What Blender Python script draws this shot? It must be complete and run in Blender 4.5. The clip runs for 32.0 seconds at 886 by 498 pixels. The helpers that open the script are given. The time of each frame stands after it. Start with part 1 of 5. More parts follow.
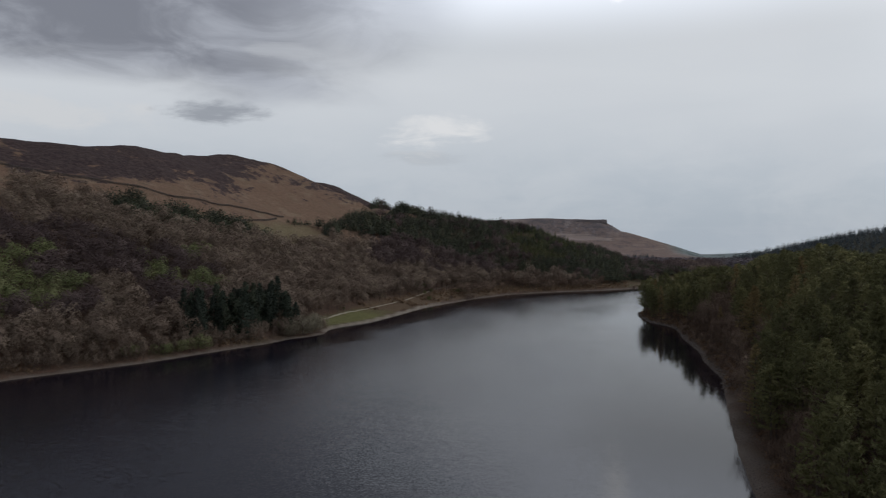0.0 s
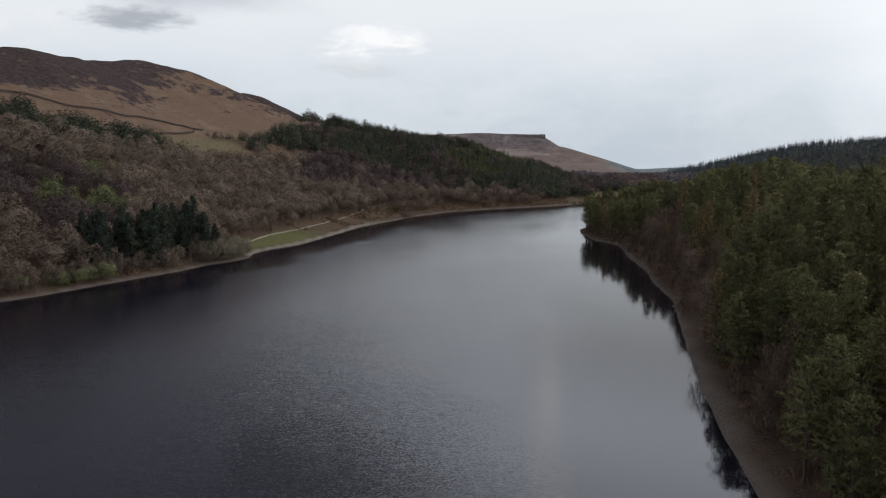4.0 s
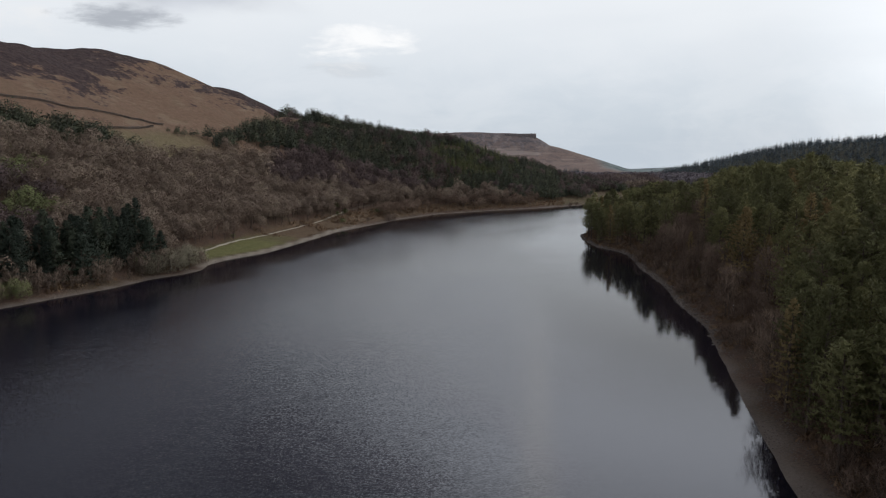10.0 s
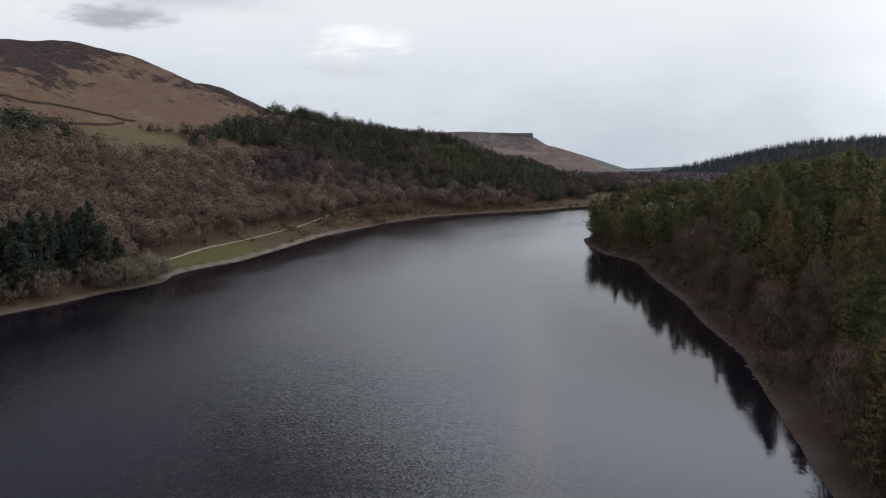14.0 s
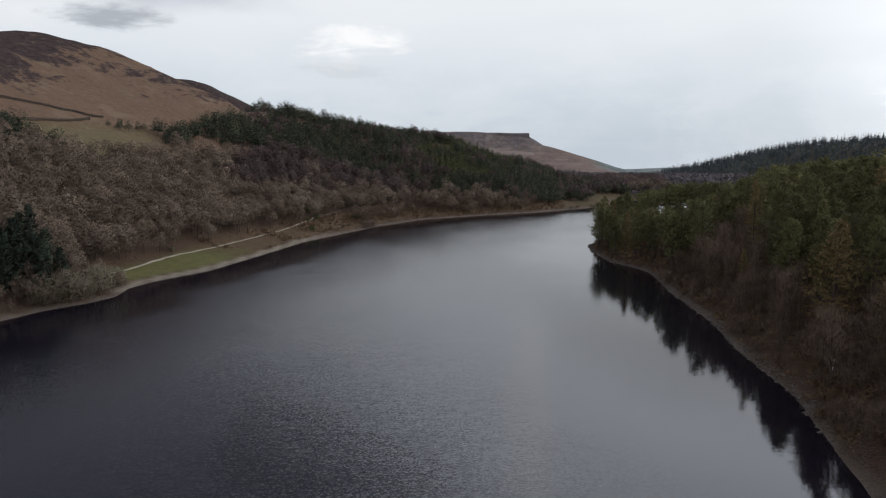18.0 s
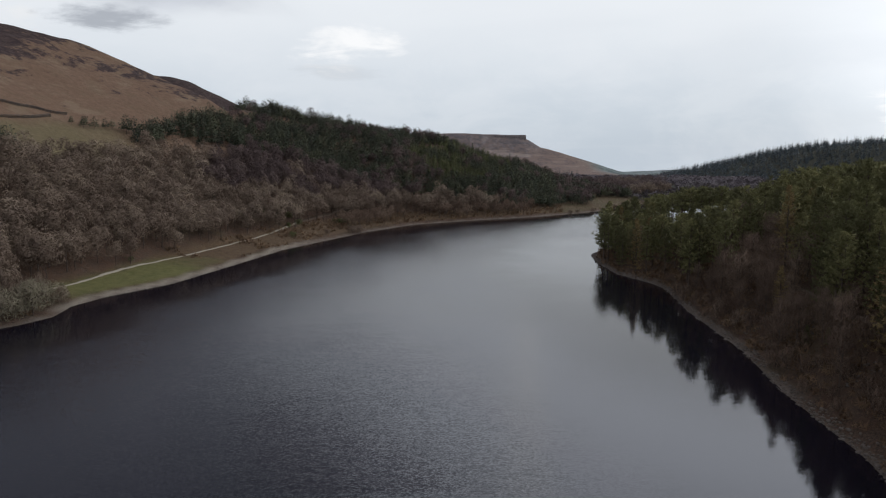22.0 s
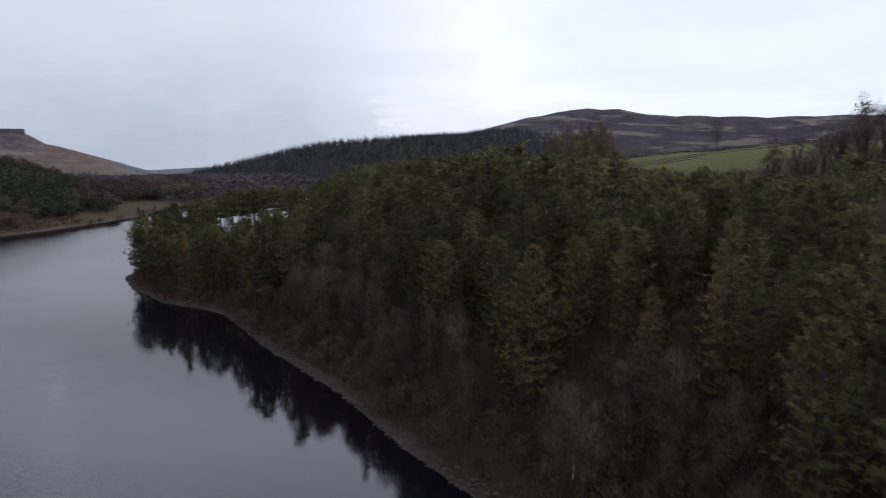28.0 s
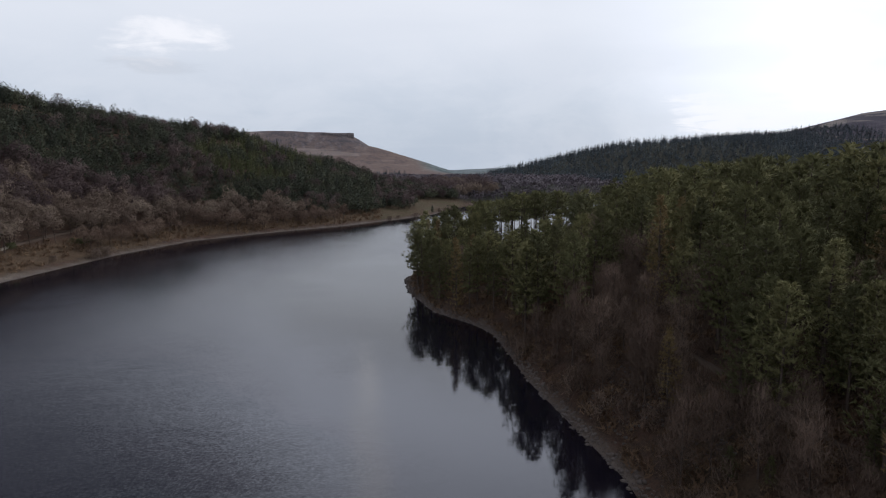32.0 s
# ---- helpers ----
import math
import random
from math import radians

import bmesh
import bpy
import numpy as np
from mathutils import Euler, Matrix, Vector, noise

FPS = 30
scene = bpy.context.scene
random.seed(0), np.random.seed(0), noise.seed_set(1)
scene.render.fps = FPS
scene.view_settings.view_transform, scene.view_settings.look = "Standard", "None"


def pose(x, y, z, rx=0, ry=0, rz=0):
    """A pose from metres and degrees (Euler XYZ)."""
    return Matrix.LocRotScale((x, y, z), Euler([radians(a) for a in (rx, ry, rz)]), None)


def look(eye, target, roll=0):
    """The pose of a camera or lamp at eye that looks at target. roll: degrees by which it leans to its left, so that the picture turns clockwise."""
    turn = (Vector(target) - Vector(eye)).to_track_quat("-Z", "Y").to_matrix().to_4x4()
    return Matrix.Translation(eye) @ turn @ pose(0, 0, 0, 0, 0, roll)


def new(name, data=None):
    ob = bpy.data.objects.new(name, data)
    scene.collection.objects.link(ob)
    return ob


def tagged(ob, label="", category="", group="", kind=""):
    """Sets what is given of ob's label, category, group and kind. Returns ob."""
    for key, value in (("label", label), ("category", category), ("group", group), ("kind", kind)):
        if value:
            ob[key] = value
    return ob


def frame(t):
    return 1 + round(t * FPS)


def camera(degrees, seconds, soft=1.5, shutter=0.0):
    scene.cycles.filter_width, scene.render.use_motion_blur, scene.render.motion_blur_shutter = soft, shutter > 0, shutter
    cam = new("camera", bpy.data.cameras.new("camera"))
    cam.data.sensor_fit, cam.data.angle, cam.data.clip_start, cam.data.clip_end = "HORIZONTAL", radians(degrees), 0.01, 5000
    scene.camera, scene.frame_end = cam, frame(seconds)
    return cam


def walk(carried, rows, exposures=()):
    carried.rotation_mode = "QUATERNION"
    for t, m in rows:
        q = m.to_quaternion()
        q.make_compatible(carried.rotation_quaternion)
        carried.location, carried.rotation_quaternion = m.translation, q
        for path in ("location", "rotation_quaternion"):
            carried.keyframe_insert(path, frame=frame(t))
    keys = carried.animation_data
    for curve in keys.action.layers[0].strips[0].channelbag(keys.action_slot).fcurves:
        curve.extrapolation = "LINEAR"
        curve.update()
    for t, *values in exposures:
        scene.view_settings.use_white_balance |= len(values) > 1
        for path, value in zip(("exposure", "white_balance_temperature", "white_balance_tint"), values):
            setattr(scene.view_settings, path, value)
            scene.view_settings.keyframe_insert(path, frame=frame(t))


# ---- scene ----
cam = camera(66.65, 32.0, soft=1.1, shutter=0.5)
# seconds; metres; heading (clockwise from +y), tilt and roll in degrees
PATH = [
    (0, -0.00, -0.00, 42.84, -8.31, -0.96, -0.07),
    (0.5, -0.35, 2.54, 42.75, -6.20, -0.96, -0.08),
    (1, -0.65, 5.08, 42.67, -6.16, -1.93, -0.09),
    (1.5, -0.88, 7.62, 42.59, -6.13, -3.31, -0.07),
    (2, -1.04, 10.19, 42.51, -6.07, -7.98, 0.07),
    (2.5, -1.15, 12.78, 42.43, -6.00, -7.99, 0.07),
    (3, -1.21, 15.44, 42.36, -5.91, -8.01, 0.09),
    (3.5, -1.27, 18.18, 42.30, -5.79, -8.05, 0.09),
    (4, -1.36, 21.02, 42.23, -3.09, -8.08, 0.10),
    (4.5, -1.43, 23.94, 42.16, -2.95, -8.09, 0.15),
    (6.5, -1.49, 35.84, 41.80, -2.57, -8.12, 0.07),
    (7, -1.48, 38.91, 41.69, -2.48, -8.11, 0.06),
    (7.5, -1.46, 42.05, 41.56, -2.43, -8.10, 0.01),
    (8, -1.44, 45.26, 41.41, -2.39, -8.10, 0.00),
    (8.5, -1.44, 48.52, 41.25, -2.33, -8.10, -0.00),
    (9, -1.42, 51.77, 41.08, -2.29, -8.09, 0.03),
    (9.5, -1.37, 54.97, 40.91, -2.25, -8.10, 0.02),
    (10, -1.32, 58.12, 40.75, -2.22, -8.09, 0.05),
    (10.5, -1.27, 61.24, 40.61, -2.18, -8.09, 0.05),
    (11, -1.20, 64.37, 40.49, -2.14, -8.10, 0.07),
    (11.5, -1.12, 67.51, 40.39, -2.09, -8.11, 0.08),
    (12, -1.01, 70.65, 40.30, -2.06, -8.08, 0.10),
    (12.5, -0.87, 73.76, 40.20, -2.03, -8.08, 0.08),
    (13, -0.74, 76.84, 40.11, -1.99, -8.07, 0.11),
    (13.5, -0.63, 79.90, 40.02, -1.96, -8.10, 0.13),
    (14, -0.51, 82.96, 39.93, -1.92, -8.09, 0.10),
    (14.5, -0.41, 86.05, 39.84, -1.90, -8.11, 0.06),
    (16.5, -0.11, 98.65, 39.47, -1.69, -8.10, 0.05),
    (17, -0.00, 101.81, 39.36, -1.67, -8.09, 0.04),
    (17.5, 0.13, 104.93, 39.25, -1.60, -8.07, 0.04),
    (18, 0.28, 108.01, 39.16, -1.57, -8.05, 0.03),
    (18.5, 0.51, 111.07, 39.08, -1.56, -8.03, -0.01),
    (19, 0.75, 114.13, 39.01, -1.51, -8.01, 0.02),
    (19.5, 0.98, 117.17, 38.95, -1.50, -8.00, -0.02),
    (20, 1.17, 120.21, 38.89, -1.46, -7.97, -0.04),
    (20.5, 1.31, 123.26, 38.83, -1.41, -7.93, -0.04),
    (21, 1.48, 126.24, 38.76, -1.36, -7.94, -0.08),
    (21.5, 1.66, 129.22, 38.69, -1.31, -7.90, -0.07),
    (22, 1.88, 132.18, 38.60, -1.25, -7.88, -0.12),
    (22.5, 2.07, 135.17, 38.50, -1.19, -7.87, -0.17),
    (23, 2.17, 138.26, 38.40, -1.13, -7.88, -0.20),
    (23.5, 2.24, 141.49, 38.33, -0.54, -7.88, -0.19),
    (24, 2.36, 144.76, 38.30, 9.93, -7.93, -0.24),
    (24.5, 2.60, 147.98, 38.29, 16.98, -8.01, -0.15),
    (25, 3.01, 151.14, 38.29, 23.61, -8.08, -0.04),
    (25.5, 3.59, 154.32, 38.29, 30.39, -8.15, 0.02),
    (26, 4.38, 157.46, 38.31, 37.21, -8.19, 0.13),
    (26.5, 5.38, 160.59, 38.38, 41.40, -8.27, 0.13),
    (28.5, 10.55, 173.10, 38.85, 30.99, -7.87, 0.01),
    (29, 12.16, 175.96, 38.89, 19.90, -7.91, 0.08),
    (29.5, 13.86, 178.72, 38.84, 19.08, -7.90, 0.02),
    (30, 15.51, 181.47, 38.75, 17.17, -7.96, -0.04),
    (30.5, 17.06, 184.30, 38.64, 12.62, -7.97, -0.08),
    (31, 18.50, 187.25, 38.53, 12.61, -7.98, -0.03),
    (31.5, 19.84, 190.30, 38.43, 12.64, -7.95, -0.03),
    (32, 21.16, 193.38, 38.35, 12.71, -7.96, 0.01),
]
walk(cam, [(t, pose(x, y, z, 90 + tilt, 0, -head) @ pose(0, 0, 0, 0, 0, -roll)) for t, x, y, z, head, tilt, roll in PATH],
     exposures=[(0, -0.46, 6380, 10), (1.2, -0.44, 6380, 10), (2.0, -0.29, 6380, 10), (3.2, 0.0, 6480, 10), (12.0, 0.01, 6480, 10), (24.2, -0.03, 6430, 10), (25.5, -0.25, 6300, 10), (26.5, -0.28, 6250, 10),
                (28.5, -0.18, 6000, 14.5), (30.0, -0.16, 6060, 14), (31.0, -0.08, 6200, 13)])

# ---------------------------------------------------------------- world and light
SUN_AZ, SUN_EL = 52.0, 38.0          # degrees, azimuth clockwise from +y


def direction(az, el):
    a, e = radians(az), radians(el)
    return Vector((math.sin(a) * math.cos(e), math.cos(a) * math.cos(e), math.sin(e)))


class Nodes:
    """Short hand for building node trees."""

    def __init__(self, tree):
        self.t = tree
        tree.nodes.clear()

    def add(self, kind, **kw):
        n = self.t.nodes.new(kind)
        for k, v in kw.items():
            if k == "op":
                n.operation = v
            elif k == "blend":
                n.data_type, n.blend_type = "RGBA", v
        return n

    def put(self, socket, v):
        if hasattr(v, "links"):
            self.t.links.new(v, socket)
        else:
            socket.default_value = v

    def math(self, op, a, b=0.0, c=0.0, clamp=False):
        n = self.add("ShaderNodeMath", op=op)
        n.use_clamp = clamp
        for s, v in zip(n.inputs, (a, b, c)):
            self.put(s, v)
        return n.outputs[0]

    def mix(self, f, a, b, blend="MIX"):
        n = self.add("ShaderNodeMix", blend=blend)
        self.put(n.inputs[0], f)
        self.put(n.inputs[6], a if hasattr(a, "links") else (*a, 1.0))
        self.put(n.inputs[7], b if hasattr(b, "links") else (*b, 1.0))
        return n.outputs[2]

    def noise(self, vec, scale, detail=4.0, rough=0.55, dist=0.0):
        n = self.add("ShaderNodeTexNoise")
        self.put(n.inputs["Vector"], vec)
        n.inputs["Scale"].default_value = scale
        n.inputs["Detail"].default_value = detail
        n.inputs["Roughness"].default_value = rough
        n.inputs["Distortion"].default_value = dist
        return n.outputs[0]

    def ramp(self, v, lo, hi, smooth=True):
        n = self.add("ShaderNodeMapRange")
        n.interpolation_type = "SMOOTHSTEP" if smooth else "LINEAR"
        self.put(n.inputs[0], v)
        n.inputs[1].default_value, n.inputs[2].default_value = lo, hi
        return n.outputs[0]

    def dot(self, vec, d):
        n = self.add("ShaderNodeVectorMath", op="DOT_PRODUCT")
        self.put(n.inputs[0], vec)
        n.inputs[1].default_value = d
        return n.outputs["Value"]

    def scale(self, vec, s):
        n = self.add("ShaderNodeVectorMath", op="MULTIPLY")
        self.put(n.inputs[0], vec)
        n.inputs[1].default_value = s
        return n.outputs[0]


world = bpy.data.worlds.new("sky")
scene.world = world
world.use_nodes = True
W = Nodes(world.node_tree)
wv = W.add("ShaderNodeTexCoord").outputs["Generated"]
nish = W.add("ShaderNodeTexSky")
nish.sky_type = "NISHITA"
nish.sun_disc = False
nish.sun_elevation, nish.sun_rotation = radians(SUN_EL), radians(SUN_AZ)
blue = W.mix(1.0, nish.outputs[0], (0.11, 0.11, 0.11), "MULTIPLY")
# flattened cloud deck: broad layers, low grey bank, torn heaps
deck = W.noise(W.scale(wv, (1.0, 1.0, 3.2)), 2.1, 6, 0.55, 0.4)
fine = W.noise(W.scale(wv, (1.0, 1.0, 1.9)), 6.5, 7, 0.6, 0.3)
up = W.dot(wv, (0, 0, 1))
# the same clouds as layers overhead, so that they close up towards the horizon
split = W.add("ShaderNodeSeparateXYZ")
W.put(split.inputs[0], wv)
lift_ = W.math("ADD", W.math("MAXIMUM", split.outputs[2], 0.0), 0.10)
flat = W.add("ShaderNodeCombineXYZ")
W.put(flat.inputs[0], W.math("DIVIDE", split.outputs[0], lift_))
W.put(flat.inputs[1], W.math("DIVIDE", split.outputs[1], lift_))
sheet = W.noise(flat.outputs[0], 0.80, 5, 0.45, 0.4)
tatter = W.noise(flat.outputs[0], 2.6, 8, 0.6, 0.6)
sunward = W.dot(wv, direction(46, 36))
low = W.mix(W.ramp(up, 0.0, 0.22), (0.53, 0.60, 0.68), (0.86, 0.89, 0.92))
low = W.mix(W.math("MULTIPLY", W.ramp(fine, 0.38, 0.66), 0.30), low, (0.86, 0.88, 0.91))
low = W.mix(W.math("MULTIPLY", W.ramp(W.dot(wv, direction(58, 13)), 0.80, 0.99), 0.85), low, (1.28, 1.31, 1.35))
high = W.mix(W.ramp(W.math("ADD", sunward, W.math("MULTIPLY", W.math("SUBTRACT", deck, 0.5), 0.5)), 0.52, 0.98), (2.02, 2.14, 2.38), (1.87, 1.97, 2.18))
# dark patch added above the view to darken the lake's reflection
high = W.mix(W.ramp(W.math("ADD", W.dot(wv, direction(-44, 35)), W.math("MULTIPLY", W.math("SUBTRACT", deck, 0.5), 0.20)), 0.875, 0.97), high, (0.36, 0.38, 0.44))
low = W.mix(W.math("MULTIPLY", W.ramp(sheet, 0.36, 0.66), 0.22), low, (0.66, 0.71, 0.77))
pale = W.mix(W.ramp(up, 0.26, 0.43), low, high)
# duller overhead, away from the sun; unseen, added to darken the near water
dull = W.math("MULTIPLY", W.ramp(up, 0.38, 0.60), W.math("SUBTRACT", 1.0, W.ramp(sunward, 0.55, 0.9)))
pale = W.mix(dull, pale, (0.53, 0.565, 0.66))
# heavier grey cloud towards the north-west, high up
west_ = W.math("ADD", W.math("ADD", W.dot(wv, direction(-60, 10)), W.math("MULTIPLY", W.math("SUBTRACT", up, 0.2), 0.70)), W.math("MULTIPLY", W.math("SUBTRACT", sheet, 0.5), 0.30))
heavy = W.math("MULTIPLY", W.ramp(west_, 0.66, 0.88), W.ramp(W.math("ADD", up, W.math("MULTIPLY", W.math("SUBTRACT", sheet, 0.5), 0.16)), 0.185, 0.235))
grey = W.mix(W.ramp(W.math("ADD", W.math("MULTIPLY", sheet, 0.6), W.math("MULTIPLY", tatter, 0.4)), 0.40, 0.60), (0.22, 0.23, 0.275), (0.54, 0.565, 0.63))
# its unseen upper part is darkened further to dim the lake's reflection
grey = W.mix(W.math("MULTIPLY", W.ramp(up, 0.32, 0.44), 0.8), grey, (0.25, 0.265, 0.32))
pale = W.mix(W.math("MULTIPLY", heavy, 0.9), pale, grey)
# bright cumulus with a grey base, further clouds, last a high sun glow mirrored in the lake
for az, el, ra, re, col, amt in ((-9.0, 8.6, 0.085, 0.034, (1.0, 1.0, 1.0), 0.95), (-9.5, 6.9, 0.07, 0.014, (0.56, 0.59, 0.63), 0.40),
                                 (-38.0, 9.4, 0.11, 0.026, (0.88, 0.88, 0.88), 0.60), (-26.3, 9.9, 0.075, 0.024, (0.42, 0.445, 0.49), 0.95), (-21.5, 15.0, 0.05, 0.012, (0.80, 0.82, 0.84), 0.25), (35.0, 3.5, 0.09, 0.035, (1.02, 1.03, 1.04), 0.85), (6.5, 27.0, 0.04, 0.13, (2.8, 2.7, 2.5), 0.5)):
    d0 = direction(az, el)
    side = Vector((math.cos(radians(az)), -math.sin(radians(az)), 0))
    uu = side.cross(d0)
    a = W.math("DIVIDE", W.dot(wv, side), ra)
    b = W.math("DIVIDE", W.math("SUBTRACT", W.dot(wv, uu), 0.0), re)
    ahead = W.ramp(W.dot(wv, d0), 0.5, 0.9)
    r2 = W.math("ADD", W.math("POWER", W.math("ABSOLUTE", a), 2.0), W.math("POWER", W.math("ABSOLUTE", b), 2.0))
    m = W.math("SUBTRACT", W.math("ADD", 1.0, W.math("ADD", W.math("MULTIPLY", W.math("SUBTRACT", fine, 0.5), 4.2), W.math("MULTIPLY", W.math("SUBTRACT", tatter, 0.5), 3.2))), r2)
    m = W.math("MULTIPLY", W.math("MULTIPLY", W.ramp(m, -0.1, 1.1), ahead), amt)
    pale = W.mix(m, pale, col)
# thin places let the blue through, high in the south-west
gap = W.math("MULTIPLY", W.ramp(W.math("ADD", W.dot(wv, direction(64, 15)), W.math("MULTIPLY", W.math("SUBTRACT", fine, 0.5), 0.12)), 0.91, 0.985), 0.5)
skycol = W.mix(gap, W.mix(0.04, pale, blue), W.mix(0.8, blue, (0.80, 0.92, 1.0)))
bg = W.add("ShaderNodeBackground")
W.put(bg.inputs[0], skycol)
bg.inputs[1].default_value = 1.0
W.put(W.add("ShaderNodeOutputWorld").inputs[0], bg.outputs[0])

sun = new("sun", bpy.data.lights.new("sun", "SUN"))
sun.data.energy, sun.data.angle, sun.data.color = 0.6, radians(18), (1.0, 0.96, 0.90)
sun.matrix_world = look(direction(SUN_AZ, SUN_EL) * 100, (0, 0, 0))


# ---------------------------------------------------------------- materials
def material(name):
    m = bpy.data.materials.new(name)
    m.use_nodes = True
    return m, Nodes(m.node_tree)


def finish(n, colour, rough=0.9, spec=0.15, bump=None, strength=0.4, dist=0.1, metal=0.0, translucent=0.0):
    p = n.add("ShaderNodeBsdfPrincipled")
    n.put(p.inputs["Base Color"], colour if hasattr(colour, "links") else (*colour, 1.0))
    n.put(p.inputs["Roughness"], rough)
    p.inputs["Specular IOR Level"].default_value = spec
    p.inputs["Metallic"].default_value = metal
    if bump is not None:
        b = n.add("ShaderNodeBump")
        b.inputs["Strength"].default_value, b.inputs["Distance"].default_value = strength, dist
        n.put(b.inputs["Height"], bump)
        n.put(p.inputs["Normal"], b.outputs[0])
    out = p.outputs[0]
    if translucent:
        t = n.add("ShaderNodeBsdfTranslucent")
        n.put(t.inputs[0], colour)
        s = n.add("ShaderNodeMixShader")
        s.inputs[0].default_value = translucent
        n.put(s.inputs[1], out)
        n.put(s.inputs[2], t.outputs[0])
        out = s.outputs[0]
    n.put(n.add("ShaderNodeOutputMaterial").inputs[0], out)


def plant(name, dark, mid, light, translucent=0.25, mottle=0.22):
    """Foliage: one colour a plant (own random number, or the tint stored with the joined woods), mottled by clump."""
    m, n = material(name)
    tint = n.add("ShaderNodeAttribute")
    tint.attribute_name = "tint"
    r = n.math("FRACT", n.math("ADD", tint.outputs["Fac"], n.add("ShaderNodeObjectInfo").outputs["Random"]))
    pos = n.add("ShaderNodeNewGeometry")
    isl = pos.outputs["Random Per Island"]
    c = n.mix(n.ramp(r, 0.0, 0.6), dark, mid)
    c = n.mix(n.ramp(r, 0.55, 1.0), c, light)
    c = n.mix(n.math("MULTIPLY", isl, mottle), c, light)
    c = n.mix(n.math("MULTIPLY", n.ramp(n.noise(pos.outputs["Position"], 0.35, 3), 0.35, 0.7), 0.35), c, dark)
    finish(n, c, 0.85, 0.12, translucent=translucent)
    return m


PINE = plant("pine_needles", (0.084, 0.083, 0.039), (0.136, 0.132, 0.058), (0.194, 0.178, 0.078), 0.30)
# lightened a little: haze over the far valley side is put into this colour
SCOTS = plant("scots_pine_needles", (0.042, 0.047, 0.033), (0.060, 0.066, 0.043), (0.098, 0.100, 0.060), 0.2, 0.15)
WILLOW = plant("willow_twigs", (0.122, 0.102, 0.070), (0.165, 0.140, 0.097), (0.205, 0.178, 0.124), 0.3, 0.1)
SPRUCE = plant("spruce_needles", (0.029, 0.036, 0.027), (0.043, 0.053, 0.039), (0.070, 0.080, 0.052), 0.15, 0.15)
LARCH = plant("larch_shoots", (0.158, 0.110, 0.052), (0.203, 0.145, 0.066), (0.236, 0.174, 0.079))
FRESH = plant("fresh_larch", (0.058, 0.066, 0.028), (0.082, 0.092, 0.037), (0.116, 0.122, 0.052))
TWIG = plant("bare_twigs", (0.132, 0.096, 0.072), (0.181, 0.134, 0.100), (0.232, 0.178, 0.132), 0.35, 0.10)
DUSKY = plant("dusky_twigs", (0.072, 0.050, 0.047), (0.100, 0.071, 0.066), (0.140, 0.104, 0.092), 0.35, 0.10)
# redder than bare_twigs, and darkened to put the east bank's shade into the colour
SHADEBIRCH = plant("shade_toned_birch", (0.110, 0.074, 0.054), (0.154, 0.105, 0.077), (0.200, 0.143, 0.103), 0.3, 0.15)
BUD = plant("budding_twigs", (0.105, 0.115, 0.050), (0.145, 0.155, 0.062), (0.175, 0.168, 0.082), 0.25)
RUST = plant("rusty_bracken", (0.110, 0.066, 0.040), (0.140, 0.088, 0.052), (0.185, 0.125, 0.074), 0.2)
# far hillside woods: the bluish lift in both colours is painted haze
HAZEPINE = plant("hazy_conifers", (0.048, 0.061, 0.070), (0.070, 0.087, 0.096), (0.108, 0.125, 0.122), 0.1, 0.15)
HAZETWIG = plant("far_bare_wood", (0.080, 0.066, 0.074), (0.108, 0.091, 0.098), (0.150, 0.129, 0.128), 0.2, 0.15)

BARK, n = material("bark")
g = n.add("ShaderNodeNewGeometry").outputs["Position"]
f = n.noise(n.scale(g, (6, 6, 1.2)), 1.5, 5)
finish(n, n.mix(f, (0.045, 0.034, 0.029), (0.115, 0.086, 0.070)), 0.95, 0.1, f, 0.6, 0.05)

STONE, n = material("gritstone")
g = n.add("ShaderNodeNewGeometry").outputs["Position"]
f = n.noise(g, 1.3, 6, 0.65)
r = n.add("ShaderNodeObjectInfo").outputs["Random"]
c = n.mix(f, (0.046, 0.038, 0.034), (0.140, 0.118, 0.102))
c = n.mix(n.math("MULTIPLY", n.add("ShaderNodeNewGeometry").outputs["Random Per Island"], 0.5), c, (0.105, 0.080, 0.062))
finish(n, c, 0.9, 0.2, n.noise(g, 9, 5), 0.5, 0.05)

EDGESTONE, n = material("weathered_gritstone")
g = n.add("ShaderNodeNewGeometry").outputs["Position"]
f = n.noise(n.scale(g, (1.0, 1.0, 0.3)), 0.25, 6, 0.7)
finish(n, n.mix(f, (0.070, 0.060, 0.059), (0.175, 0.150, 0.142)), 0.9, 0.2, f, 0.6, 0.8)

GRAVEL, n = material("gravel_track")
g = n.add("ShaderNodeNewGeometry").outputs["Position"]
f = n.noise(g, 0.8, 6, 0.7)
finish(n, n.mix(f, (0.17, 0.145, 0.11), (0.31, 0.275, 0.22)), 0.95, 0.1, n.noise(g, 12, 4), 0.4, 0.03)

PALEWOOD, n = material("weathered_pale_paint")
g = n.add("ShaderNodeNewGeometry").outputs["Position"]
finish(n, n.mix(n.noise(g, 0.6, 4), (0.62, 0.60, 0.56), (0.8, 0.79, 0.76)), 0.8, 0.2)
DEADWOOD, n = material("dead_wood")
g = n.add("ShaderNodeNewGeometry").outputs["Position"]
finish(n, n.mix(n.noise(n.scale(g, (5, 5, 0.8)), 1.5, 4), (0.16, 0.135, 0.11), (0.32, 0.28, 0.23)), 0.9, 0.1)

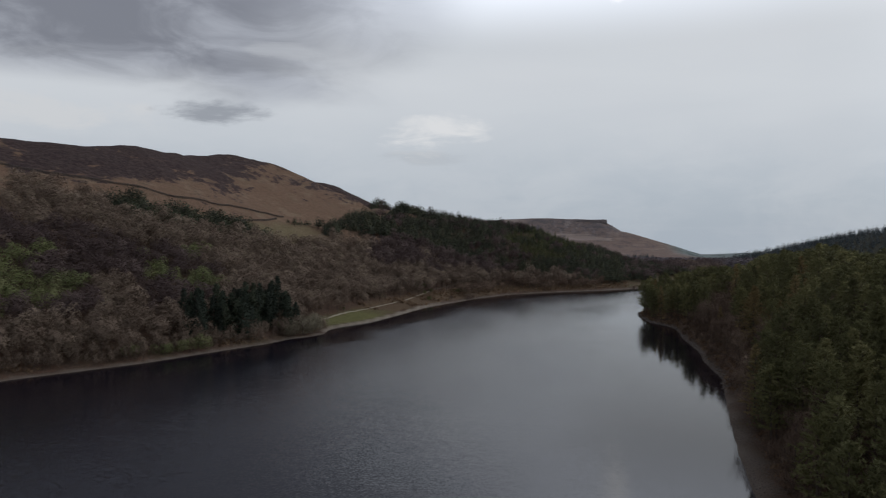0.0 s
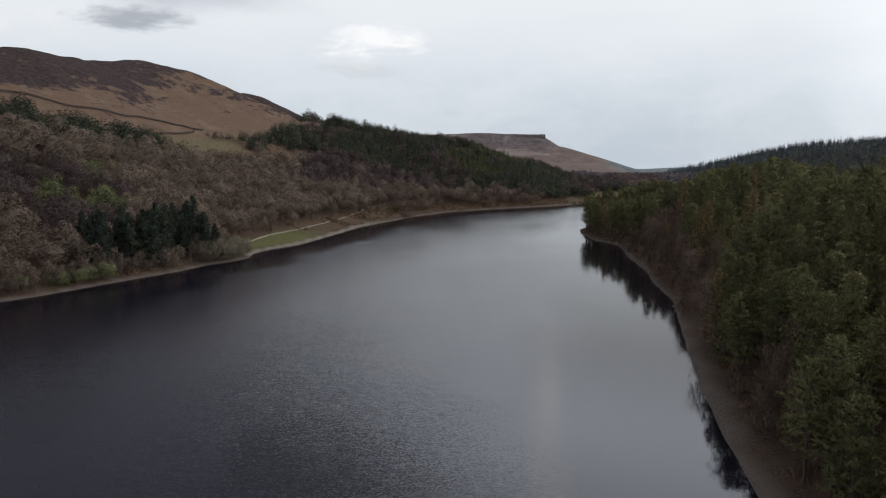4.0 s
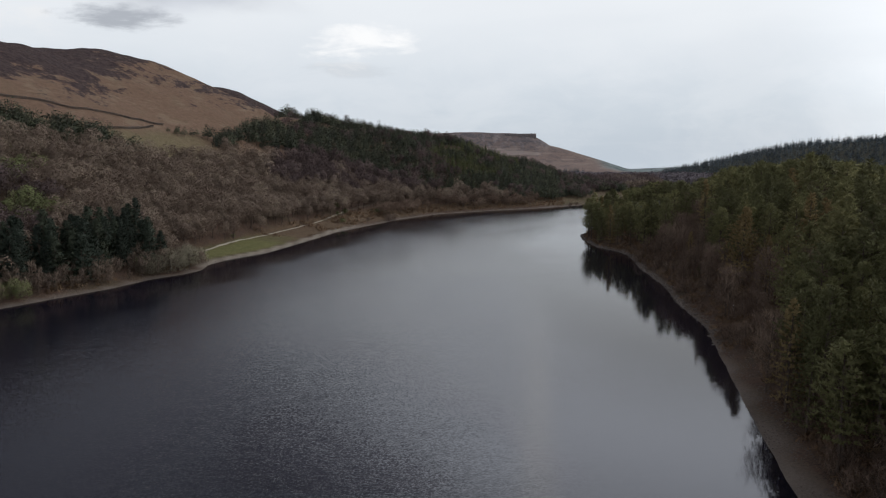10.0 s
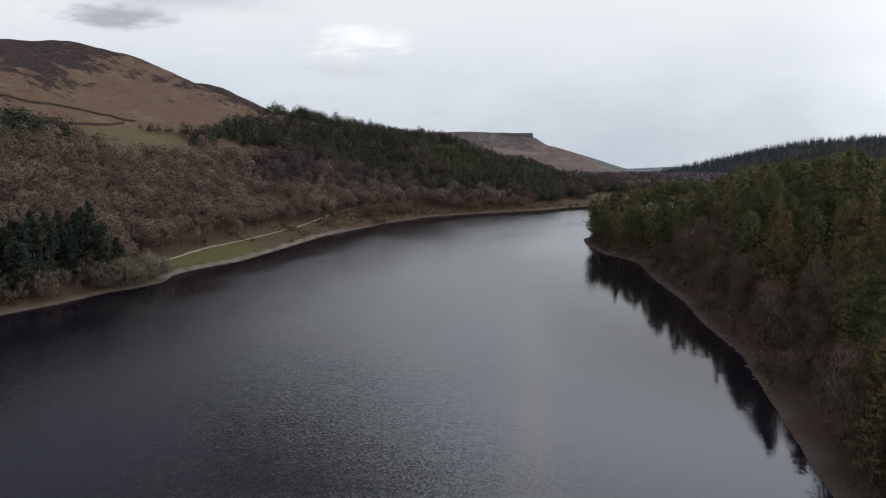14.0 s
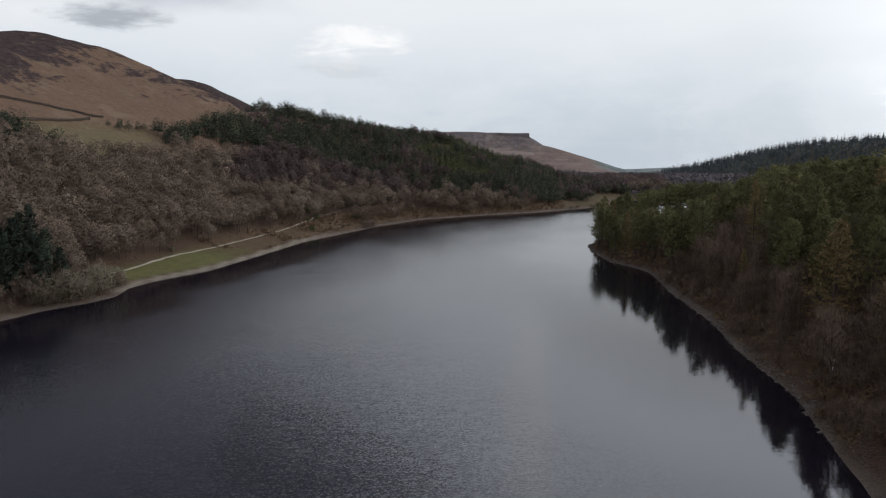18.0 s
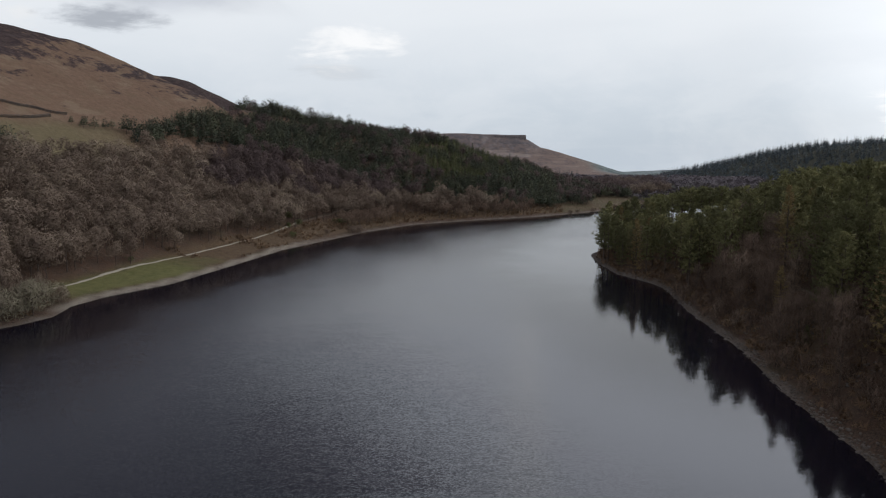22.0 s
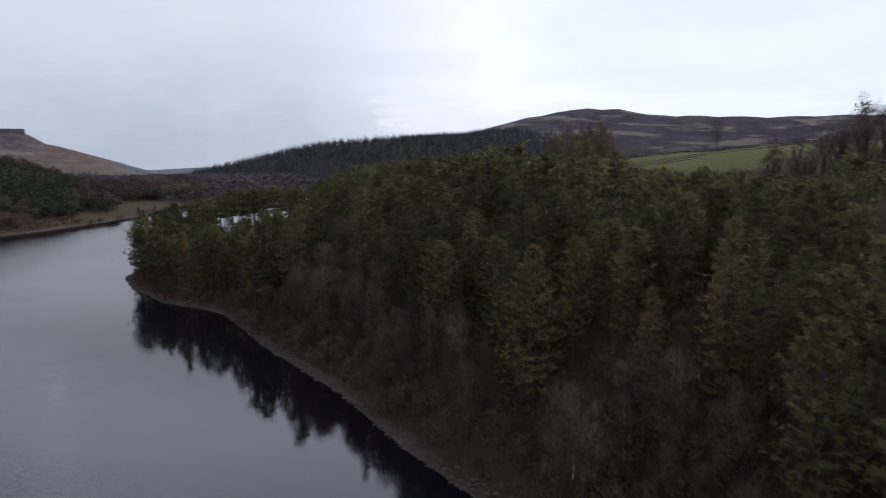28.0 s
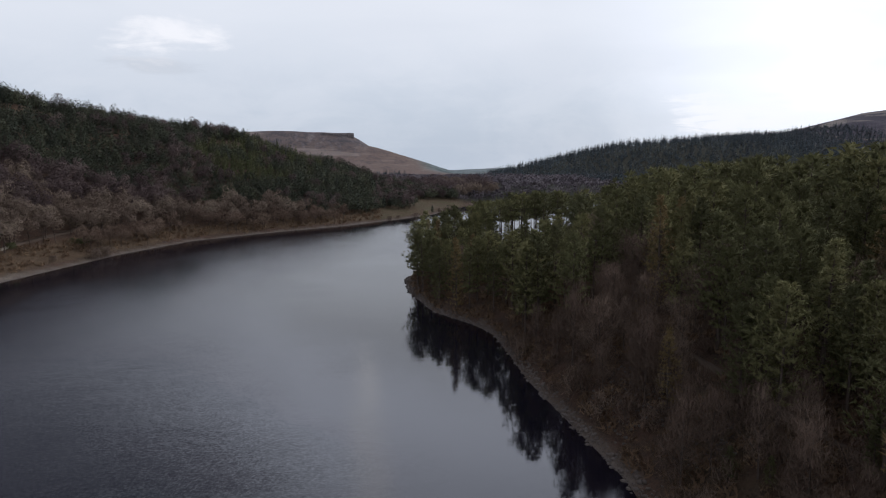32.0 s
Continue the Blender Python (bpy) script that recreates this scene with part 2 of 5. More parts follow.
# water: dark peaty lake, ruffled in patches by a light wind
WATER, n = material("lake_water")
g = n.add("ShaderNodeNewGeometry").outputs["Position"]
sep = n.add("ShaderNodeSeparateXYZ")
n.put(sep.inputs[0], g)
shores = []
for side_ in ("from_west", "from_east"):
    a = n.add("ShaderNodeAttribute")
    a.attribute_name = side_
    shores.append(n.math("ADD", a.outputs["Fac"], n.math("MULTIPLY", n.math("SUBTRACT", n.noise(g, 0.03, 3), 0.5), 36.0)))
lee = n.ramp(shores[1], 10.0, 52.0)
lee = n.math("MAXIMUM", lee, n.math("MULTIPLY", n.ramp(sep.outputs[1], 372.0, 420.0), 0.55))
# calmer under the western valley side
calm = n.math("SUBTRACT", 1.0, n.ramp(shores[0], 2.0, 32.0))
lee = n.math("MULTIPLY", lee, n.math("SUBTRACT", 1.0, n.math("MULTIPLY", calm, 0.80)))
gust = n.math("MULTIPLY", n.ramp(n.noise(n.scale(g, (1.0, 0.45, 1.0)), 0.016, 3, 0.5), 0.34, 0.66), lee)


def ripple(scale, detail, rough):
    t = n.add("ShaderNodeTexNoise")
    n.put(t.inputs["Vector"], n.scale(g, (0.55 if scale > 3 else 0.30, 1.0, 1.0)))
    t.inputs["Scale"].default_value, t.inputs["Detail"].default_value, t.inputs["Roughness"].default_value = scale, detail, rough
    c = n.add("ShaderNodeVectorMath", op="SUBTRACT")
    n.put(c.inputs[0], t.outputs["Color"])
    c.inputs[1].default_value = (0.5, 0.5, 0.5)
    return n.scale(c.outputs[0], (0.5, 1.0, 0.0))


def amplified(vec, amount):
    v = n.add("ShaderNodeVectorMath", op="SCALE")
    n.put(v.inputs[0], vec)
    n.put(v.inputs["Scale"], amount)
    return v.outputs[0]


def total(a, b):
    v = n.add("ShaderNodeVectorMath", op="ADD")
    n.put(v.inputs[0], a)
    n.put(v.inputs[1], b)
    return v.outputs[0]


near_water = n.math("SUBTRACT", 1.0, n.ramp(sep.outputs[1], 150.0, 330.0))
open_water = n.math("MULTIPLY", lee, n.math("MULTIPLY", 1.0, n.math("ADD", 0.6, n.math("MULTIPLY", gust, 0.4))))
tilt = total(amplified(ripple(6.0, 2, 0.6), n.math("ADD", 0.05, n.math("MULTIPLY", n.math("MULTIPLY", open_water, n.math("ADD", 0.45, n.math("MULTIPLY", near_water, 0.55))), 0.62))),
             amplified(ripple(1.5, 3, 0.6), n.math("ADD", 0.03, n.math("MULTIPLY", n.math("MULTIPLY", gust, n.math("MULTIPLY", lee, n.math("ADD", 0.35, n.math("MULTIPLY", near_water, 0.65)))), 0.13))))
facing = n.add("ShaderNodeVectorMath", op="NORMALIZE")
# constant southward tilt, added so that far water mirrors higher, brighter sky
lean_ = n.add("ShaderNodeCombineXYZ")
n.put(lean_.inputs[1], n.math("MULTIPLY", n.math("MULTIPLY", open_water, n.math("SUBTRACT", 1.0, n.math("MULTIPLY", near_water, 0.6))), n.math("ADD", -0.038, n.math("MULTIPLY", n.ramp(n.noise(n.scale(g, (0.4, 1.0, 1.0)), 0.16, 7, 0.75), 0.3, 0.7), -0.022))))
lean_.inputs[2].default_value = 1.0
n.put(facing.inputs[0], total(tilt, lean_.outputs[0]))
p = n.add("ShaderNodeBsdfPrincipled")
p.inputs["Base Color"].default_value = (0.0050, 0.0044, 0.0080, 1.0)
n.put(p.inputs["Roughness"], n.math("ADD", 0.045, n.math("MULTIPLY", open_water, n.math("SUBTRACT", 0.16, n.math("MULTIPLY", near_water, 0.05)))))
p.inputs["IOR"].default_value = 1.36
n.put(p.inputs["Normal"], facing.outputs[0])
n.put(n.add("ShaderNodeOutputMaterial").inputs[0], p.outputs[0])


# ---------------------------------------------------------------- the lie of the land
def hash01(i, j, seed):
    h = (i.astype(np.int64) * 374761393 + j.astype(np.int64) * 668265263 + seed * 1442695041) & 0xFFFFFFFF
    h = ((h ^ (h >> 13)) * 1274126177) & 0xFFFFFFFF
    return ((h ^ (h >> 16)) & 0xFFFF) / 65535.0


def vnoise(x, y, cell, seed=0):
    x, y = np.asarray(x, float) / cell, np.asarray(y, float) / cell
    i, j = np.floor(x), np.floor(y)
    u, v = x - i, y - j
    u, v = u * u * (3 - 2 * u), v * v * (3 - 2 * v)
    a, b = hash01(i, j, seed), hash01(i + 1, j, seed)
    c, d = hash01(i, j + 1, seed), hash01(i + 1, j + 1, seed)
    return (a * (1 - u) + b * u) * (1 - v) + (c * (1 - u) + d * u) * v


def fbm(x, y, cell, seed=0):
    return (vnoise(x, y, cell, seed) + 0.5 * vnoise(x, y, cell / 2.1, seed + 1) + 0.25 * vnoise(x, y, cell / 4.3, seed + 2)) / 1.75


def step(v, a, b):
    t = np.clip((v - a) / (b - a), 0, 1)
    return t * t * (3 - 2 * t)


# shores of the lake, from south to north: x, y, width of the flat strip, its height, height and distance of the crest
WEST = np.array([
    (-300, -900, 6, 1.8), (-235, -50, 6, 1.8), (-185, 120, 6, 1.8), (-158, 180, 6, 1.8), (-134, 211, 6, 1.9),
    (-119, 240, 6, 2.0), (-110, 256, 6, 2.0), (-105, 271, 6, 2.1), (-98.5, 280, 7, 2.2), (-95.5, 288, 8, 2.3), (-97.5, 300, 12, 2.5), (-94.5, 312, 15, 2.8), (-84.5, 331, 19, 3.2), (-77, 368, 21, 3.6), (-70, 406, 21, 3.8),
    (-58, 438, 20, 4.0), (-44, 474, 18, 4.2), (-23, 511, 14, 4.0), (15, 540, 9, 3.0), (50, 562, 14, 3.6), (84, 592, 32, 6.5),
    (112, 622, 40, 7.5), (138, 668, 36, 6.0), (170, 708, 14, 3.0), (225, 735, 7, 2.4), (300, 745, 8, 2.0), (500, 752, 8, 2.0), (2600, 765, 8, 2.0)], float)
# the east shore has instead of the last figure but one the height of its plateau
EAST = np.array([
    (70, -900, 4, 44), (44, -150, 4, 44), (28, 0, 4, 44), (30, 70, 5, 44), (35.5, 118, 6, 44), (39, 140, 6, 44), (44, 165, 6, 44),
    (50, 193, 4, 44), (55, 216, 3, 43), (56, 241, 3, 42), (59, 262, 3, 41), (60, 297, 3, 41), (63, 328, 3, 40), (61, 338, 3, 37),
    (55, 352, 3, 30), (53, 378, 3, 18), (55, 397, 3, 9), (60, 406, 3, 8), (85, 415, 3, 16), (130, 424, 3, 34), (205, 438, 4, 48), (300, 480, 5, 44),
    (345, 570, 5, 40), (380, 620, 5, 30), (480, 700, 5, 24), (700, 735, 5, 20), (2600, 745, 5, 20)], float)


def shore(line, x, y, side):
    """Signed distance from a shore (positive on land) and the figures of the nearest place on it."""
    best = np.full(x.shape, 1e18)
    sign = np.ones(x.shape)
    vals = np.zeros(x.shape + (line.shape[1],))
    for a, b in zip(line[:-1], line[1:]):
        ex, ey = b[0] - a[0], b[1] - a[1]
        t = np.clip(((x - a[0]) * ex + (y - a[1]) * ey) / (ex * ex + ey * ey), 0, 1)
        dx, dy = x - a[0] - t * ex, y - a[1] - t * ey
        d2 = dx * dx + dy * dy
        m = d2 < best - 1e-9
        best = np.where(m, d2, best)
        sign = np.where(m, np.sign(ex * (y - a[1]) - ey * (x - a[0])) * side, sign)
        vals = np.where(m[..., None], a + t[..., None] * (b - a), vals)
    return np.sqrt(best) * sign, vals


def flat_strip(d, bench, bz):
    return np.where(d < 3, 0.32 * d, 0.96 + (bz - 0.96) * np.clip((d - 3) / np.maximum(bench - 3, 1), 0, 1))


def west_side(d, v, x, y):
    """Strip by the water, then a steep side up to the moor and the wooded spur."""
    bench, bz = v[..., 2], v[..., 3]
    hills = np.maximum.reduce([ridge(MOOR, x, y, 0.56, 16) - 0.3 * np.clip(y - 508, 0, 80), ridge(NOSE, x, y, 0.55, 14), ridge(KNOLL, x, y, 0.75, 12), ridge(SPUR, x, y, 0.40, 18)])
    up = np.maximum(d - bench, 0)
    return np.where(d <= bench, flat_strip(d, bench, bz), np.minimum(np.maximum(hills, bz + np.minimum(0.16 * up, 7)), bz + 0.62 * up))


def east_side(d, v):
    """Steep wooded bank, a shelf, then the rise to the pastures."""
    k = v[..., 3] / 44
    up = np.maximum(d - v[..., 2], 0)
    start = np.interp(v[..., 1], [235, 285, 380, 425], [80, 76, 70, 52])
    more = np.interp(v[..., 1], [235, 285, 400, 425], [20, 18, 16, 14])
    return np.where(d <= v[..., 2], flat_strip(d, v[..., 2], 1.4), 1.4 + k * (20 * (1 - np.exp(-up / 20)) + more * step(up, start, start + 46) + 0.05 * np.clip(up - 120, 0, 140)))


# far ridges: x, y, z along each crest, and the fall of its sides
CRAG = np.array([(-1500, 2300, 124), (-700, 2260, 114), (-120, 2200, 109), (60, 2180, 106), (190, 2168, 101)], float)
CRAG_SLOPE = np.array([(208, 2166, 83), (240, 2162, 66), (300, 2155, 40), (350, 2147, 27), (410, 2137, 9), (480, 2125, -8), (540, 2115, -20)], float)
MOOR = np.array([(-640, -400, 96), (-470, 100, 98), (-310, 300, 97), (-268, 368, 98), (-246, 424, 101), (-234, 470, 108), (-226, 500, 112), (-213, 513, 115), (-204, 535, 100), (-192, 575, 72), (-176, 640, 56)], float)
KNOLL = np.array([(-420, 640, 104), (-260, 660, 104), (-226, 664, 103), (-211, 669, 97), (-198, 674, 91), (-182, 680, 84), (-165, 686, 74)], float)
SPUR = np.array([(-185, 664, 60), (-158, 660, 58), (-104, 644, 56), (-60, 646, 52), (-30, 672, 51), (36, 682, 31), (87, 702, 15), (135, 765, 4)], float)
NOSE = np.array([(-150, 602, 69.5), (-128, 590, 67), (-102, 598, 60), (-79, 613, 57.5), (-50, 640, 49)], float)
FELL = np.array([(1000, 1390, 76), (1135, 1431, 98), (1250, 1464, 121), (1359, 1494, 141), (1440, 1500, 152),
                 (1497, 1493, 164), (1549, 1432, 162), (1618, 1344, 143), (1777, 1088, 132), (2050, 600, 134), (2300, -200, 130)], float)
HILL = np.array([(330, 1350, -20), (400, 1310, 1), (477, 1286, 24), (601, 1229, 56), (668, 1192, 62), (760, 1240, 66), (917, 1352, 74), (1000, 1390, 76)], float)
APRON = np.array([(-900, 2100, 62), (60, 2060, 48), (180, 2080, 38)], float)
BEYOND = np.array([(-500, 3900, 0), (600, 3700, -38), (900, 3600, -40), (1100, 3500, -28), (2600, 3000, 40)], float)


def ridge(line, x, y, fall, rounding):
    z = np.full(x.shape, -1e9)
    for a, b in zip(line[:-1], line[1:]):
        ex, ey = b[0] - a[0], b[1] - a[1]
        t = np.clip(((x - a[0]) * ex + (y - a[1]) * ey) / (ex * ex + ey * ey), 0, 1)
        d = np.hypot(x - a[0] - t * ex, y - a[1] - t * ey)
        z = np.maximum(z, a[2] + t * (b[2] - a[2]) - fall * (np.sqrt(d * d + rounding ** 2) - rounding))
    return z


def axis(lo, hi, a, b, fine_step):
    """Coordinates that are close together between a and b and open out beyond."""
    mid = list(np.arange(a, b, fine_step))
    out, s, v = [], fine_step, mid[-1]
    while v < hi:
        s = min(s * 1.07, 60)
        v += s
        out.append(v)
    back, s, v = [], fine_step, a
    while v > lo:
        s = min(s * 1.09, 80)
        v -= s
        back.append(v)
    return np.array(back[::-1] + mid + out)


XS, YS = axis(-1500, 2500, -300, 130, 2.7), axis(-900, 4100, 110, 640, 2.7)
GX, GY = np.meshgrid(XS, YS)
DW, VW = shore(WEST, GX, GY, 1)
DE, VE = shore(EAST, GX, GY, -1)


def smooth_along(v, k):
    for _ in range(k):
        w = np.pad(v, 1, mode="edge")
        v = 0.5 * v + 0.125 * (w[2:, 1:-1] + w[:-2, 1:-1] + w[1:-1, 2:] + w[1:-1, :-2])
    return v


west, east = west_side(DW, VW, GX, GY), east_side(DE, VE)
bed = np.minimum(-0.22 * np.minimum(np.abs(DW), np.abs(DE)), 0)
bed = np.maximum(bed, -9)
west = west - np.clip(GY - 860, 0, 3000) * 0.021 * step(DW, 60, 140)
land = np.where(DW > 0, west, np.where(DE > 0, east, bed))
soft = smooth_along(land, 14)
away = np.where(DW > 0, DW, np.where(DE > 0, DE, 0))
land = land + (soft - land) * step(away, 16, 60)
rough = (fbm(GX, GY, 26, 3) - 0.5) * 3.0 + (fbm(GX, GY, 80, 9) - 0.5) * 4.0
land = land + rough * step(away, 14, 70)
# gullies and shoulders of the open moor
land = land + (fbm(GX * 1.4, GY * 0.7, 34, 21) - 0.5) * 3.5 * step(DW, 95, 140)
near_shore = (fbm(GX, GY, 5, 5) - 0.5) * 0.5
land = land + near_shore * step(away, 0.5, 4)
far = np.maximum.reduce([ridge(CRAG, GX, GY, 0.70, 8), ridge(APRON, GX, GY, 0.2, 40), ridge(FELL, GX, GY, 0.30, 45), ridge(CRAG_SLOPE, GX, GY, 0.35, 30), ridge(HILL, GX, GY, 0.28, 60), ridge(BEYOND, GX, GY, 0.06, 60)])
far = far + (fbm(GX, GY, 160, 31) - 0.5) * np.where(GX > 900, 2.0, 7.0) * step(GY + GX, 1500, 2200)
out_far = step(np.maximum(GY, GX + 400), 820, 1200)
land = np.maximum(land, np.where(away > 0, far * out_far - 40 * (1 - out_far), -99))
# a small scarp of rock under the flat top
scarp = step(GX, 60, 175) * (1 - step(GX, 186, 205)) * step(GY, 2120, 2150)
GZ = land + scarp * 5


def height(x, y):
    x, y = np.asarray(x, float), np.asarray(y, float)
    i = np.clip(np.searchsorted(XS, x) - 1, 0, len(XS) - 2)
    j = np.clip(np.searchsorted(YS, y) - 1, 0, len(YS) - 2)
    u, v = (x - XS[i]) / (XS[i + 1] - XS[i]), (y - YS[j]) / (YS[j + 1] - YS[j])
    return (GZ[j, i] * (1 - u) + GZ[j, i + 1] * u) * (1 - v) + (GZ[j + 1, i] * (1 - u) + GZ[j + 1, i + 1] * u) * v


def build(name, verts, faces, mats, tint=None, smooth=False, index=None, normals=None):
    """A mesh object from arrays; faces all of one size."""
    verts, faces = np.asarray(verts, np.float32), np.asarray(faces, np.int32)
    me = bpy.data.meshes.new(name)
    k = faces.shape[1]
    me.vertices.add(len(verts))
    me.vertices.foreach_set("co", verts.ravel())
    me.loops.add(faces.size)
    me.loops.foreach_set("vertex_index", faces.ravel())
    me.polygons.add(len(faces))
    me.polygons.foreach_set("loop_start", np.arange(len(faces), dtype=np.int32) * k)
    me.polygons.foreach_set("loop_total", np.full(len(faces), k, np.int32))
    for m in mats if isinstance(mats, (list, tuple)) else [mats]:
        me.materials.append(m)
    if index is not None:
        me.polygons.foreach_set("material_index", np.asarray(index, np.int32))
    if smooth:
        me.polygons.foreach_set("use_smooth", np.ones(len(faces), bool))
    if tint is not None:
        at = me.attributes.new("tint", "FLOAT", "POINT")
        at.data.foreach_set("value", np.asarray(tint, np.float32))
    me.update(calc_edges=True)
    if normals is not None:
        at = me.attributes.new("custom_normal", "FLOAT_VECTOR", "POINT")
        at.data.foreach_set("vector", np.asarray(normals, np.float32).ravel())
    return me


# ground cover, stored with the sheet: open moor, heather, pasture, shingle, lawn by the track
DWs, DEs = DW.ravel(), DE.ravel()
gx, gy, gz = GX.ravel(), GY.ravel(), GZ.ravel()
sy = VW[..., 1].ravel()
edge = (fbm(gx, gy, 22, 41) - 0.5)
inset = np.interp(sy, [195, 215, 285, 305], [0, 6, 6, 0])
moor = step(DWs - inset + edge * 16, 70, 78) * (DWs > 0) * (1 - step(gx + (gy - 560) * 0.4, -60, 10))
heath = 1.08 * step(gz + (fbm(gx, gy, 60, 47) - 0.5) * 44, 62, 90) * moor * (1 - 0.6 * step(gx, -228, -206) * (gy < 560))
heath = np.maximum(heath, 1.6 * moor * step(gy, 590, 606) * (gx < -150))
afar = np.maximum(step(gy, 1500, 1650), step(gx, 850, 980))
heath = np.maximum(heath, afar * step(gz + (fbm(gx, gy, 220, 49) - 0.5) * 90, -10, 75) * np.where(gx > 700, 1.0, 0.5))
moor = np.maximum(moor, afar * (DWs > 0))
shingle = (1 - step(np.where(DWs > 0, DWs * 1.5 + edge * 2, DEs * np.interp(gy, [150, 205], [0.8, 3.2]) + edge * 2), 1.3, 2.4)) * (1 - step(gx, 112, 128))
strand = (1 - step(np.abs(DWs + edge * 3 - 1.6), 0.9, 1.8)) * step(sy, 288, 300) * (1 - step(sy, 400, 450)) * (DWs > 0)
lawn = step(DWs, 2.6, 4) * (1 - step(DWs, VW[..., 2].ravel() - 2, VW[..., 2].ravel() + 2)) * step(sy, 300, 310) * (1 - step(sy + edge * 30, 352, 372))
bearing, reach = np.degrees(np.arctan2(gx - 5, gy - 160)), np.hypot(gx - 5, gy - 160)
pasture = step(reach, 196, 206) * (1 - step(reach, 400, 430)) * step(bearing, 48.5, 50) * (1 - step(bearing, 70, 72)) * (DEs > 0)
rough_grass = (0.6 * step(DWs - inset, 70, 76) * (1 - step(DWs - inset + edge * 8, 92, 100)) * step(sy, 285, 300) * (1 - step(sy, 400, 420)))
brown = step(DWs, 3.5, 6) * (1 - step(DWs, VW[..., 2].ravel(), VW[..., 2].ravel() + 4)) * step(sy + edge * 30, 352, 372) * (1 - step(gx, 104, 122))

wooded = np.maximum(step(gy, 690, 720) * (gx > 60) * (1 - step(gy, 1500, 1600)), (DEs > 8) * (gy > 440)) * (np.hypot(gx - 5, gy - 160) < 1700) * (1 - step(gz, 92, 108))
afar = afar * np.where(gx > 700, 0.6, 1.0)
moor, heath, afar = moor * (1 - wooded), heath * (1 - wooded), afar * (1 - wooded)

fell = step(gx, 850, 1000) * step(gz, 20, 70)
# farthest hills and the slope below the crag, coloured as seen through haze
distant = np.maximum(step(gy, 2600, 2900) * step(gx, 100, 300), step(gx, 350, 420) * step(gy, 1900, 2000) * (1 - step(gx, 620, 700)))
talus = step(gy, 1900, 2050) * step(gz, 30, 70) * (1 - step(gx, 215, 285))
field = step(gx, 56, 70) * (1 - step(gx, 146, 156)) * step(DWs, 2.0, 3.5) * (1 - step(DWs, VW[..., 2].ravel() + 4, VW[..., 2].ravel() + 9)) * (gy < 720) * (gy > 560)

GROUND, n = material("ground")


def attr(nm):
    a = n.add("ShaderNodeAttribute")
    a.attribute_name = nm
    return a.outputs["Fac"]


g = n.add("ShaderNodeNewGeometry").outputs["Position"]
a1, a2, a3 = n.noise(g, 0.05, 5, 0.6), n.ramp(n.noise(g, 0.40, 7, 0.75), 0.30, 0.70, False), n.noise(g, 3.0, 5, 0.7)
c = n.mix(n.ramp(a3, 0.3, 0.7), (0.034, 0.024, 0.018), (0.098, 0.064, 0.044))
c = n.mix(n.math("MULTIPLY", n.ramp(a2, 0.45, 0.62), 0.55), c, (0.082, 0.046, 0.030))
c = n.mix(n.math("MULTIPLY", n.ramp(a1, 0.50, 0.68), 0.35), c, (0.066, 0.060, 0.032))
c = n.mix(attr("wooded"), c, n.mix(a2, (0.024, 0.026, 0.019), (0.050, 0.046, 0.034)))
c = n.mix(attr("brown"), c, n.mix(a2, (0.062, 0.041, 0.025), (0.110, 0.074, 0.044)))
mo = n.mix(a2, (0.104, 0.064, 0.042), (0.165, 0.106, 0.071))
mo = n.mix(n.math("MULTIPLY", n.ramp(n.noise(g, 0.09, 6, 0.7), 0.48, 0.66), 0.4), mo, (0.120, 0.088, 0.055))
mo = n.mix(n.math("MULTIPLY", n.ramp(n.noise(n.scale(g, (1.0, 1.0, 3.0)), 0.05, 5, 0.65), 0.52, 0.66), 0.5), mo, (0.185, 0.138, 0.092))
c = n.mix(attr("moor"), c, mo)
a4 = n.noise(n.scale(g, (1.0, 0.6, 2.2)), 0.034, 9, 0.72, 0.6)
hv = n.ramp(n.math("ADD", n.math("MULTIPLY", attr("heath"), 1.0), n.math("MULTIPLY", n.math("SUBTRACT", n.math("ADD", n.math("MULTIPLY", a4, 0.7), n.math("MULTIPLY", n.noise(g, 0.16, 6, 0.7), 0.3)), 0.5), 6.0)), 0.34, 0.74)
c = n.mix(n.math("MULTIPLY", hv, n.math("MINIMUM", n.math("MULTIPLY", attr("moor"), 1.0), 0.92)), c, n.mix(n.ramp(a2, 0.35, 0.7), (0.026, 0.018, 0.020), (0.052, 0.037, 0.034)))
stones = n.math("MULTIPLY", n.ramp(n.noise(n.scale(g, (1.0, 1.0, 2.0)), 0.11, 6, 0.75), 0.60, 0.74), attr("afar"))
# far slopes drawn towards lilac-grey, with some haze put into the colour
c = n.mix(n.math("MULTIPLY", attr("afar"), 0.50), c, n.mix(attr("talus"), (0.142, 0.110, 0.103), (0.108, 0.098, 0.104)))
streaks = n.ramp(n.noise(n.scale(g, (1.0, 0.25, 0.25)), 0.055, 8, 0.75, 0.9), 0.50, 0.64)
c = n.mix(n.math("MULTIPLY", n.math("MULTIPLY", streaks, attr("talus")), 0.38), c, (0.225, 0.195, 0.180))
c = n.mix(n.math("MULTIPLY", n.math("MULTIPLY", n.ramp(n.noise(g, 0.05, 6, 0.75), 0.50, 0.66), attr("talus")), 0.6), c, (0.060, 0.054, 0.058))
bands = n.math("MULTIPLY", n.ramp(n.noise(n.scale(g, (1.0, 1.0, 9.0)), 0.0045, 5, 0.6, 0.5), 0.54, 0.64), attr("afar"))
c = n.mix(n.math("MULTIPLY", bands, 0.55), c, (0.235, 0.190, 0.165))
c = n.mix(n.math("MULTIPLY", stones, 0.6), c, (0.24, 0.205, 0.19))
